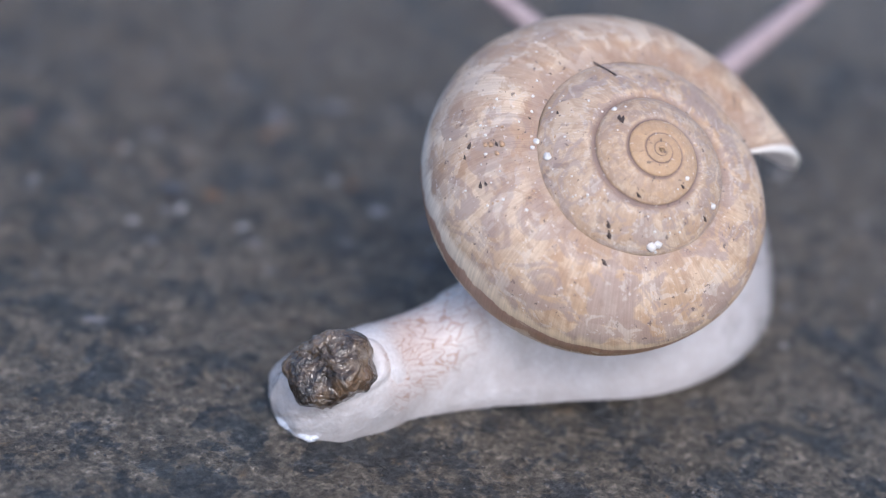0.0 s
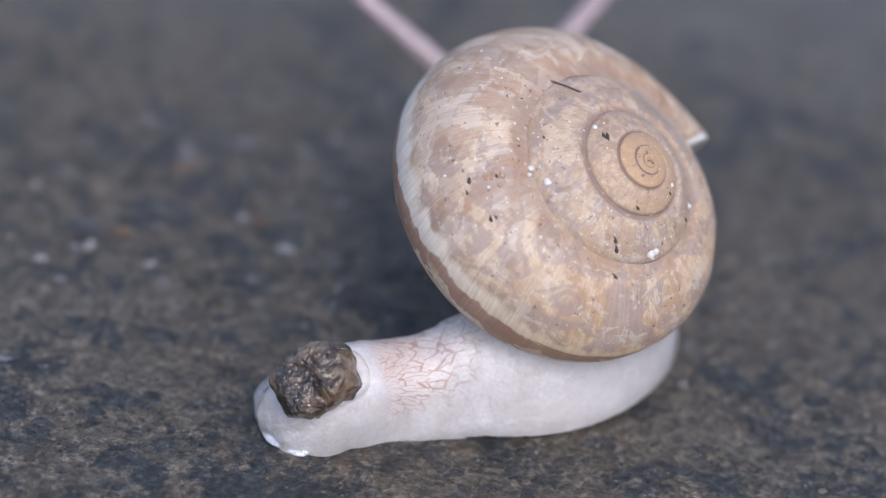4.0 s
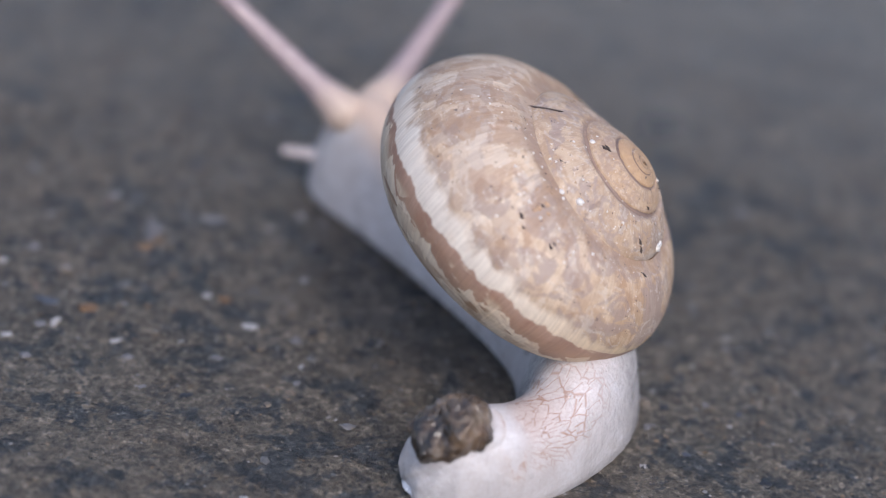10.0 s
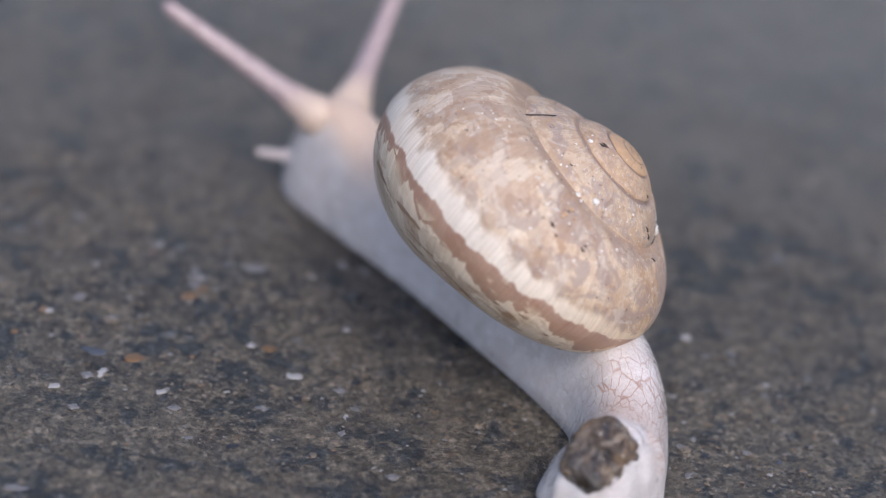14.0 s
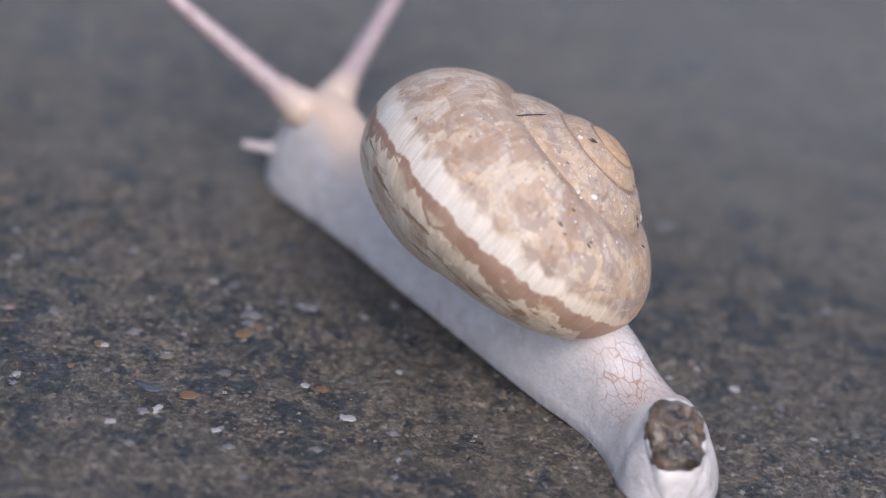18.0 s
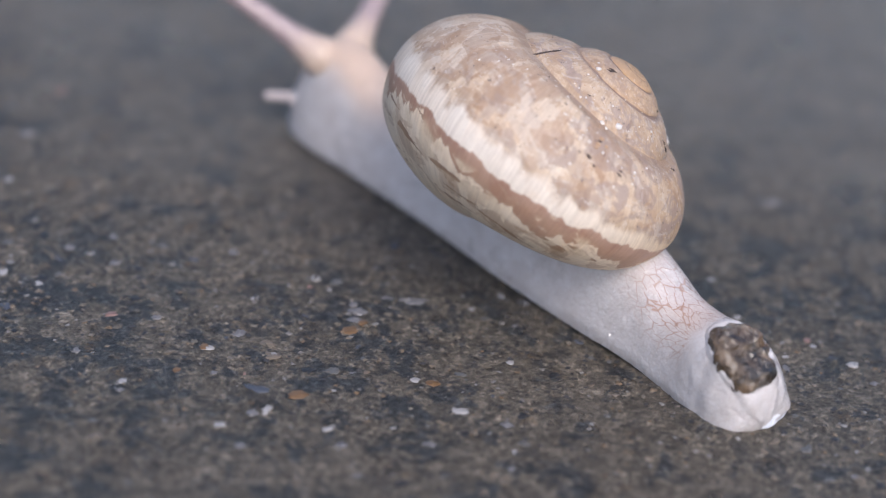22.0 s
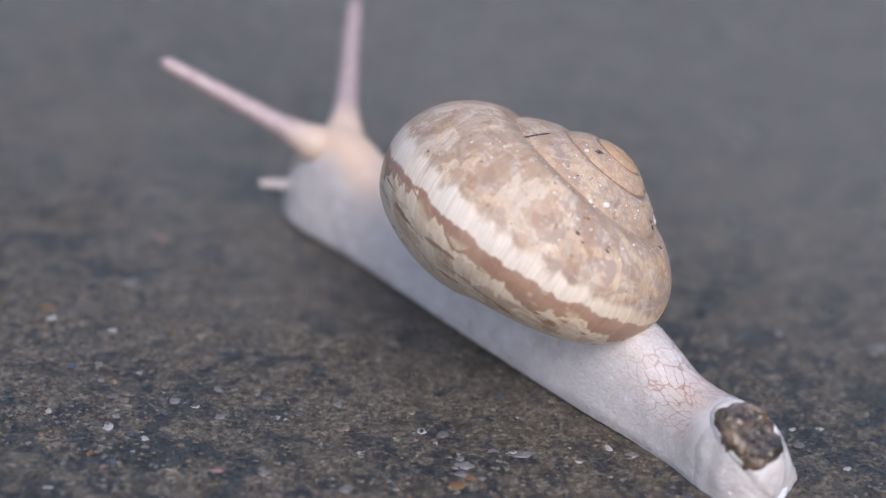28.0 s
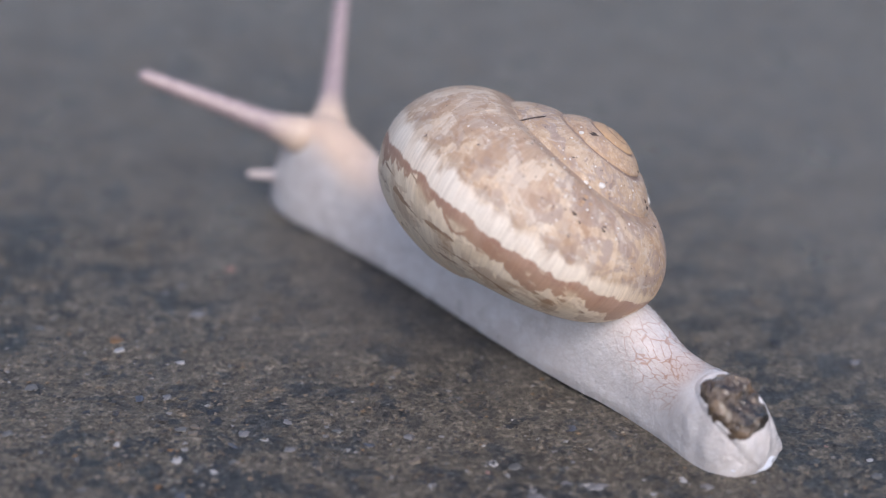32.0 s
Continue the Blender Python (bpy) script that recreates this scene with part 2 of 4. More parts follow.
    # cream underside with brown dashes
    under = g.step(low, 0.566, 0.576)
    col = g.mix(g.math("MULTIPLY", under, 0.9), col, (0.80, 0.685, 0.545))
    near_band = g.math("MULTIPLY", under, g.math("SUBTRACT", 1.0, g.step(v, 0.68, 0.80)))
    dash = g.math("MULTIPLY", g.step(blot(14, 26, 3, 0.3), 0.60, 0.615), near_band)
    col = g.mix(g.math("MULTIPLY", dash, 0.9), col, (0.24, 0.14, 0.085))
    patch = g.math("MULTIPLY", g.step(blot(26, 15, 4, 0.5), 0.545, 0.57), g.math("MULTIPLY", near_band, g.step(along, 4.0, 4.3)))
    col = g.mix(g.math("MULTIPLY", patch, 0.5), col, (0.42, 0.28, 0.18))
    # cream cells in the band's lower half, brown ones under it
    tiles = g.axis(g.voronoi(g.mix(0.4, g.scaled(lean, 34, 17, 1), g.node("TexNoise", 1, Vector=g.scaled(lean, 60, 20, 1), Scale=1.0, Detail=4.0), "ADD"), 1.0, out=1), 0)
    inside = g.math("MULTIPLY", g.step(v, 0.515, 0.545), g.math("SUBTRACT", 1.0, g.step(v, 0.60, 0.63)))
    col = g.mix(g.math("MULTIPLY", g.math("MULTIPLY", inside, g.step(tiles, 0.56, 0.62)), g.math("MULTIPLY", last, 0.75)), col, (0.70, 0.585, 0.44))
    beyond = g.math("MULTIPLY", g.step(v, 0.585, 0.61), g.math("SUBTRACT", 1.0, g.step(v, 0.66, 0.74)))
    col = g.mix(g.math("MULTIPLY", g.math("MULTIPLY", beyond, g.math("SUBTRACT", 1.0, g.step(tiles, 0.14, 0.30))), g.math("MULTIPLY", last, 0.5)), col, (0.36, 0.235, 0.15))
    # tan net towards the mouth
    mouth = g.math("MULTIPLY", g.step(along, 4.05, 4.5), g.step(blot(36, 10, 4, 0.5), 0.49, 0.54))
    col = g.mix(g.math("MULTIPLY", g.math("MULTIPLY", mouth, g.math("SUBTRACT", 1.0, g.step(w, 0.37, 0.43))), 0.6), col, (0.385, 0.255, 0.165))
    # warm tip and dark seams
    apex = g.math("SUBTRACT", 1.0, g.step(along, 1.3, 3.0))
    col = g.mix(g.math("MULTIPLY", apex, 0.72), col, (0.50, 0.325, 0.175))
    seam = g.math("SUBTRACT", 1.0, g.step(g.math("ADD", across, g.math("MULTIPLY", wob, 0.02)), 0.045, 0.105))
    col = g.mix(g.math("MULTIPLY", seam, g.mix(g.step(along, 3.2, 3.9), (0.85, 0.85, 0.85), (0.4, 0.4, 0.4))), col, (0.20, 0.14, 0.125))
    brim = g.math("MULTIPLY", g.math("SUBTRACT", 1.0, g.step(across, 0.02, 0.15)), g.step(along, 3.2, 3.7))
    col = g.mix(g.math("MULTIPLY", brim, 0.15), col, (0.50, 0.33, 0.21))
    col = g.mix(g.ramp(streak, (0.40, 0.16), (0.60, 0.0)), col, (0.30, 0.22, 0.18))
    grain = g.noise(c, 1300, 6, 0.72, 0.3)
    col = g.mix(1.0, col, g.ramp(grain, (0.34, 0.95), (0.50, 1.0), (0.66, 1.03)), "MULTIPLY")
    warm = g.step(g.noise(c, 260, 5, 0.6, 0.5), 0.48, 0.66)
    col = g.mix(g.math("MULTIPLY", warm, 0.2), col, g.mix(1.0, col, (1.0, 0.83, 0.66), "MULTIPLY"))
    col = g.mix(1.0, col, g.ramp(fine, (0.36, 0.90), (0.64, 1.07)), "MULTIPLY")
    pale_specks = g.math("MULTIPLY", g.step(g.noise(c, 3400, 2, 0.5), 0.685, 0.70), on_top)
    col = g.mix(g.math("MULTIPLY", pale_specks, 0.35), col, (0.78, 0.75, 0.71))
    lip = g.step(along, 4.84, 4.94)
    col = g.mix(lip, col, (0.80, 0.77, 0.74))
    dirt = g.math("MULTIPLY", g.step(g.noise(c, 2300, 3, 0.6), 0.665, 0.685), on_top)
    col = g.mix(g.math("MULTIPLY", dirt, 0.7), col, (0.09, 0.07, 0.07))
    relief = g.math("ADD", g.math("ADD", g.math("MULTIPLY", streak, 0.25), g.math("MULTIPLY", fine, 0.12)), g.math("MULTIPLY", mottle, 0.63))
    rough = g.ramp(mottle, (0.3, 0.42), (0.7, 0.6))
    return g.done(col, rough, g.bump(relief, 0.00022, 0.6), Coat_Weight=0.08, Coat_Roughness=0.3, Specular_IOR_Level=0.32)


def skin_material():
    """Body coordinates in millimetres: along from the tail, across from the back's ridge."""
    g = Graph("snail_skin")
    uv = g.coord("UV")
    d = g.axis(uv, 0)
    side = g.math("ABSOLUTE", g.axis(uv, 1))
    spot = g.scaled(g.coord(), 1000, 1000, 1000)
    body = g.node("CombineXYZ", X=d, Y=g.axis(spot, 1), Z=g.axis(spot, 2))
    n = g.noise(body, 0.7, 3, 0.5)
    drift = g.math("MULTIPLY", g.math("SUBTRACT", g.noise(uv, 0.8, 2, 0.5), 0.5), 0.6)
    # veins fan out from beside the plug
    dx = g.math("SUBTRACT", d, 5.2)
    dy = g.math("SUBTRACT", g.math("ADD", side, drift), 2.2)
    angle = g.math("ARCTAN2", dy, dx)
    reach = g.math("SQRT", g.math("ADD", g.math("MULTIPLY", dx, dx), g.math("MULTIPLY", dy, dy)))
    fan = g.node("CombineXYZ", X=g.math("MULTIPLY", angle, 5.8), Y=g.math("MULTIPLY", reach, 0.66), Z=g.step(g.axis(uv, 1), -0.5, 0.5))
    lines = g.voronoi(fan, 1.0, "DISTANCE_TO_EDGE")
    veins = g.math("SUBTRACT", 1.0, g.step(lines, 0.0, 0.07))
    veins = g.math("MULTIPLY", veins, g.step(reach, 0.6, 1.8))
    twigs = g.math("SUBTRACT", 1.0, g.step(g.voronoi(fan, 2.6, "DISTANCE_TO_EDGE"), 0.0, 0.10))
    veins = g.math("MAXIMUM", veins, g.math("MULTIPLY", twigs, 0.3))
    veined = g.math("MULTIPLY", g.step(d, 5.6, 7.0), g.math("SUBTRACT", 1.0, g.step(d, 9.0, 16.0)))
    high = g.math("SUBTRACT", 1.0, g.step(side, 3.0, 6.2))
    pink = g.math("MULTIPLY", veined, high)
    base = g.mix(g.ramp(n, (0.35, 0.0), (0.65, 1.0)), (0.505, 0.48, 0.485), (0.60, 0.585, 0.60))
    ridge = g.math("MULTIPLY", g.math("MULTIPLY", veined, g.math("SUBTRACT", 1.0, g.step(side, 0.5, 3.2))), g.math("SUBTRACT", 1.0, g.step(d, 7.5, 12.0)))
    col = g.mix(g.math("MULTIPLY", pink, 0.12), base, (0.70, 0.56, 0.47))
    col = g.mix(g.math("MULTIPLY", ridge, 0.3), col, (0.58, 0.39, 0.29))
    col = g.mix(g.math("MULTIPLY", g.math("MULTIPLY", veins, pink), 1.0), col, (0.35, 0.20, 0.14))
    head = g.math("MULTIPLY", g.step(d, 33.0, 45.0), g.math("SUBTRACT", 1.0, g.step(side, 2.5, 6.5)))
    col = g.mix(g.math("MULTIPLY", head, 0.85), col, (0.62, 0.45, 0.33))
    beads = g.voronoi(body, 4.2)
    col = g.mix(g.ramp(beads, (0.35, 0.0), (0.7, 0.22)), col, (0.45, 0.38, 0.36))
    soft = g.noise(body, 1.6, 3, 0.55)
    h = g.math("SUBTRACT", g.math("MULTIPLY", soft, 0.7), g.math("MULTIPLY", beads, 0.22))
    h = g.math("SUBTRACT", h, g.math("MULTIPLY", g.math("MULTIPLY", veins, pink), 0.12))
    wet = g.math("MAXIMUM", g.math("SUBTRACT", 1.0, g.step(d, 2.5, 5.0)), g.math("MULTIPLY", g.step(d, 8.5, 11.0), g.math("SUBTRACT", 1.0, g.step(d, 15.0, 18.0))))
    film = g.bump(g.noise(body, 1.8, 4, 0.6, 0.6), 0.0004, 1.0)
    rough = g.ramp(g.noise(body, 0.5, 3), (0.38, 0.25), (0.62, 0.45))
    return g.done(col, rough, g.bump(h, 0.00017, 0.6), Coat_Weight=g.math("ADD", 0.35, g.math("MULTIPLY", wet, 0.65)), Coat_Roughness=0.05, Coat_Normal=film, Coat_IOR=2.0)


def tentacle_material():
    g = Graph("tentacle_skin")
    c = g.coord()
    n = g.noise(c, 1600, 3)
    col = g.mix(g.ramp(n, (0.35, 0.0), (0.65, 1.0)), (0.31, 0.24, 0.255), (0.41, 0.33, 0.34))
    col = g.mix(g.math("SUBTRACT", 1.0, g.step(g.axis(c, 0), 0.0016, 0.0050)), col, (0.58, 0.46, 0.38))
    return g.done(col, 0.4, g.bump(n, 0.0001, 0.5), Coat_Weight=0.2, Coat_Roughness=0.15)


def plug_material():
    g = Graph("brown_slime_plug")
    c = g.coord()
    n = g.noise(c, 620, 5, 0.6, 0.6)
    col = g.ramp(n, (0.38, (0.012, 0.008, 0.006)), (0.47, (0.050, 0.030, 0.017)), (0.56, (0.11, 0.075, 0.046)), (0.68, (0.20, 0.165, 0.13)))
    amber = g.step(g.noise(c, 340, 3, 0.5), 0.50, 0.62)
    col = g.mix(g.math("MULTIPLY", amber, 0.5), col, (0.13, 0.066, 0.024))
    crust = g.math("ADD", g.noise(c, 700, 5, 0.62, 0.4), g.math("MULTIPLY", g.voronoi(c, 900), -0.5))
    film = g.bump(g.noise(c, 1100, 3, 0.55, 0.5), 0.0007, 1.0)
    return g.done(col, 0.34, g.bump(crust, 0.0009, 1.0), Coat_Weight=1.0, Coat_Roughness=0.05, Coat_Normal=film, Coat_IOR=1.65, Specular_IOR_Level=0.3)


def slime_glint_material():
    # opaque bluish white: the sky's glint on wet slime is put into the colour
    g = Graph("bluish_slime_glint")
    n = g.noise(g.coord(), 800, 4, 0.6, 0.6)
    return g.done(g.mix(n, (0.62, 0.66, 0.76), (0.80, 0.83, 0.90)), 0.06, g.bump(n, 0.0009, 1.0), Coat_Weight=0.6, Coat_Roughness=0.04)


def plain(name, color, rough):
    g = Graph(name)
    n = g.noise(g.coord(), 1500, 3)
    return g.done(g.mix(g.ramp(n, (0.3, 0.3), (0.7, 0.0)), (*color, 1), tuple(v * 0.6 for v in color)), rough)


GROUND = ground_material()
SHELL = shell_material()
SKIN = skin_material()
TENTACLE = tentacle_material()
PLUG = plug_material()
FEELER = plain("feeler_skin", (0.60, 0.53, 0.52), 0.4)
SLIME_GLINT = slime_glint_material()


# ---------------------------------------------------------------- helpers
def mesh_of(name, verts, faces, material, smooth=True):
    me = bpy.data.meshes.new(name)
    me.from_pydata([tuple(v) for v in verts], [], faces)
    me.materials.append(material)
    me.polygons.foreach_set("use_smooth", [smooth] * len(me.polygons))
    me.update()
    return me


def part(name, me, parent, label=""):
    ob = new(name, me)
    ob.parent = parent
    return tagged(ob, label)


def uv_layer(me, coords):
    layer = me.uv_layers.new(name="UVMap")
    for loop in me.loops:
        layer.data[loop.index].uv = coords[loop.vertex_index]


def curve_through(table):
    """Catmull-Rom through rows (x, value), for soft profiles."""
    xs = [r[0] for r in table]
    ys = [r[1] for r in table]

    def value(x):
        if x <= xs[0]:
            return ys[0]
        if x >= xs[-1]:
            return ys[-1]
        i = max(k for k in range(len(xs) - 1) if xs[k] <= x)
        slope = []
        for k in (i, i + 1):
            a, b = max(k - 1, 0), min(k + 1, len(xs) - 1)
            slope.append((ys[b] - ys[a]) / (xs[b] - xs[a]))
        h = xs[i + 1] - xs[i]
        s = (x - xs[i]) / h
        return ((2 * s**3 - 3 * s**2 + 1) * ys[i] + (s**3 - 2 * s**2 + s) * h * slope[0]
                + (-2 * s**3 + 3 * s**2) * ys[i + 1] + (s**3 - s**2) * h * slope[1])
    return value


# ---------------------------------------------------------------- ground
def relief(x, y):
    """Height of the worn concrete at x, y in millimetres."""
    fade = 1.0 / (1.0 + (max(0.0, math.hypot(x + 12, y - 5) - 70) / 60) ** 2)
    h = 0.16 * noise.noise((x / 9, y / 9, 3.1)) + 0.13 * noise.noise((x / 2.6, y / 2.6, 7.7)) + 0.10 * noise.noise((x / 0.9, y / 0.9, 1.3))
    return (h * fade - 0.16)


def graded(lo, hi, step):
    inner = list(np.arange(lo, hi + step / 2, step))
    out, a, s = [], hi, step
    while a < 60000:
        s *= 1.35
        a += s
        out.append(a)
    low, a, s = [], lo, step
    while a > -60000:
        s *= 1.35
        a -= s
        low.append(a)
    return low[::-1] + inner + out


def build_ground():
    xs, ys = graded(-70, 40, 0.55), graded(-46, 70, 0.55)
    verts = [(x * MM, y * MM, relief(x, y) * MM) for y in ys for x in xs]
    n = len(xs)
    faces = [(j * n + i, j * n + i + 1, (j + 1) * n + i + 1, (j + 1) * n + i) for j in range(len(ys) - 1) for i in range(n - 1)]
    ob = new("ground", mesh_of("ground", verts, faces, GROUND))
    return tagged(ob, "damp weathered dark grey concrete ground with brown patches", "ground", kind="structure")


ground = build_ground()


# ---------------------------------------------------------------- snail
def shell_mesh():
    """A coil wound in whorls: each runs from the seam over the widest line to the navel. q counts turns back from the mouth."""
    axis_u = Vector((0.6484, 0.2292, 0.767)).normalized()
    e1 = (Vector((0, 1, 0)) - axis_u * axis_u.y).normalized()
    e2 = axis_u.cross(e1)
    tip = Vector((3.465, 6.002, 2.031))
    turns, end_at = 4.75, 0.3781

    def seam(q):
        return math.exp(2.0394 - 0.5765 * q - 0.0199 * q * q), -math.exp(1.3954 - 0.5765 * q - 0.1427 * q * q)

    def edge(q):
        wide, low = 13.237 * math.exp(-0.4921 * q - 0.0042 * q * q), -10.79 * math.exp(-0.7651 * q)
        k = min(1.0, max(0.0, (q - 0.55) / 0.45))
        k = k * k * (3 - 2 * k)
        r, z = seam(q - 1)
        return wide + (r * 1.004 - wide) * k, low + (z * 1.03 - low) * k

    m, n = 48, 460
    verts, coords = [], []
    for i in range(n + 1):
        for j in range(m + 1):
            v = j / m
            end = turns + 0.012 - 0.30 * max(0.0, (v - 0.40) / 0.60) ** 1.1
            th = -1.6 + (end + 1.6) * (i / n) ** 0.75
            q = turns - th
            (rs, zs), (rho, zp) = seam(q), edge(q)
            if v <= 0.52:
                a = v / 0.52 * math.pi / 2
                flat = 1.073 + 0.40 * min(1.0, max(0.0, (q - 0.55) / 0.5))
                rr = rs + (rho - rs) * math.sin(a) ** flat
                zz = zp + (zs - zp) * max(0.0, math.cos(a)) ** flat
            else:
                a = (v - 0.52) / 0.48 * math.pi / 2
                rr = rho * (0.14 + 0.86 * max(0.0, math.cos(a)) ** 0.904)
                zz = zp - 0.5507 * rho * math.sin(a) ** 0.904
            # a shallow groove beside the seam, faint growth ribs, and the flared lip
            groove = -(0.012 + 0.035 * min(1.0, max(0.0, q - 0.8))) * rho * math.exp(-((v - 0.05) / 0.045) ** 2) + 0.006 * rho * math.exp(-((v - 0.10) / 0.05) ** 2)
            ribs = 0.006 * rho * noise.noise((th * 30 + v * 2.0, v * 1.2, 2.0)) + 0.008 * rho * noise.noise((th * 9, v * 2.5, 5.0))
            flare = max(0.0, (i / n - 0.985) / 0.015) ** 2 * min(1.0, max(0.0, (v - 0.05) * 8))
            rr *= 1 + 0.03 * flare
            a = end_at + q * math.tau
            p = tip + e1 * (math.cos(a) * (rr + ribs)) + e2 * (math.sin(a) * (rr + ribs)) + axis_u * (zz + groove + 0.5 * ribs)
            verts.append(p * MM)
            coords.append((th if i < n else 5.0, v))
    w = m + 1
    faces = [(i * w + j, i * w + j + 1, (i + 1) * w + j + 1, (i + 1) * w + j) for i in range(n) for j in range(m)]
    faces.append(tuple(range(w)))
    # thick turned-in lip
    last = [n * w + j for j in range(w)]
    centre = sum((verts[k] for k in last), Vector()) / w
    ring = last
    for depth, pull in ((0.35, 0.05), (0.35, 0.16), (0.0, 0.30), (-0.8, 0.55)):
        new_ring = []
        for k, j in enumerate(range(w)):
            p = verts[last[j]]
            fwd = (p - verts[last[j] - w]).normalized()
            q = p.lerp(centre, pull) + fwd * depth * MM * (0.2 + 0.8 * min(1, k / 8))
            new_ring.append(len(verts))
            verts.append(q)
            coords.append((5.0, 0.5))
        faces += [(ring[j], ring[j + 1], new_ring[j + 1], new_ring[j]) for j in range(w - 1)]
        ring = new_ring
    me = mesh_of("shell", verts, faces, SHELL)
    uv_layer(me, coords)
    return me


# the way of the foot over the ground, in millimetres
TRACK = [(-30, -40), (-24, -39), (-18, -37.6), (-12.9, -35.2), (-6.9, -30.9), (-0.8, -28.1), (5, -26), (8.6, -21.5), (9.2, -16), (7, -10.8),
         (2.2, -4.7), (-3.5, 1.6), (-8.2, 6.3), (-12.7, 10.9), (-21, 18.6), (-31.2, 27.8), (-42.4, 36.3), (-50.5, 42.2), (-58, 48), (-66, 54)]
track_points, track_length = [], [0.0]
for i in range(1, len(TRACK) - 2):
    a, b, c, d = (Vector(TRACK[k]) for k in range(i - 1, i + 3))
    for k in range(20):
        t = k / 20
        track_points.append(0.5 * (2 * b + (c - a) * t + (2 * a - 5 * b + 4 * c - d) * t * t + (3 * b - a - 3 * c + d) * t**3))
for p, q in zip(track_points, track_points[1:]):
    track_length.append(track_length[-1] + (q - p).length)


def on_track(s):
    i = int(np.clip(np.searchsorted(track_length, s) - 1, 0, len(track_points) - 2))
    k = (s - track_length[i]) / (track_length[i + 1] - track_length[i])
    return track_points[i].lerp(track_points[i + 1], k)


PLUG_AT = curve_through([(0, 12.6), (2, 15.0), (5, 20.0), (7.5, 24.5), (11, 30.8), (14, 35.8), (17, 41.9), (20, 47.6), (24, 54.6), (28, 61.8), (32, 70.7)])
HEAD_AT = curve_through([(0, 52.6), (2, 55.9), (5, 61.6), (7.5, 66.0), (9, 68.8), (11, 72.2), (14, 78.2), (17, 84.3), (20, 90.3), (24, 99.3), (28, 107.3), (32, 116.5)])
# the body's width and height along its length, in millimetres from the tail's tip
WIDTH = curve_through([(0, 0.02), (0.12, 1.5), (0.35, 2.8), (0.8, 4.1), (2, 5.3), (3.5, 6.0), (5.5, 6.1), (8, 5.8), (11, 5.9), (15, 6.8), (20, 7.2), (28, 7.0), (36, 6.4), (44, 6.0), (47, 6.0), (49.5, 5.2), (51.2, 3.4), (51.8, 1.8), (52, 0.02)])
HEIGHT = curve_through([(0, 0.01), (0.12, 0.9), (0.35, 1.8), (0.8, 2.8), (2, 4.0), (3.5, 4.8), (5.5, 5.0), (7, 4.7), (8.5, 4.6), (10, 4.7), (12, 5.5), (15, 6.4), (19, 7.0), (30, 6.6), (36, 5.8), (42, 6.3), (46, 7.9), (48.5, 7.7), (50.5, 5.4), (51.6, 2.6), (52, 0.01)])
# how far the plug stands out of its hollow
SLIDE = curve_through([(0, 1.2), (5, 1.4), (7, 1.2), (9, 1.0), (11, 1.0), (13, 0.8), (18, 0.35), (24, 0.65), (32, 0.6)])
# the tail's twist to its side while the foot is drawn round, in degrees
TWIST = curve_through([(0, 31.0), (4, 26.0), (8, 18.0), (12, 13.0), (16, 2.0), (20, -7.0), (24, -12.0), (32, -12.0)])
LIFT = curve_through([(0, 0.9), (7, 0.9), (12, 0.35), (18, 0.0), (32, 0.0)])
BODY_LENGTH, TAIL_TO_PLUG, PLUG_TO_HEAD = 52.0, 3.2, 44.8


def along_track(d, t):
    """Where on the track the body's millimetre d is at time t."""
    tail, head = PLUG_AT(t), HEAD_AT(t)
    return tail + (d - TAIL_TO_PLUG) * (head - tail) / PLUG_TO_HEAD


def section(d):
    """Outline of the body at d: a flat sole with a thin skirt and a rounded back."""
    w, h = WIDTH(d) / 2, HEIGHT(d)
    out = []
    for k in range(25):
        a = math.pi * k / 24
        ca, sa = math.cos(a), math.sin(a)
        x = w * math.copysign(abs(ca) ** 0.8, ca) * (1 + 0.10 * (1 - sa) ** 4)
        z = 0.12 + h * sa ** 0.9
        out.append((x, z))
    return out + [(-w * 0.98, -0.05), (-w * 0.4, -0.05), (w * 0.4, -0.05), (w * 0.98, -0.05)]


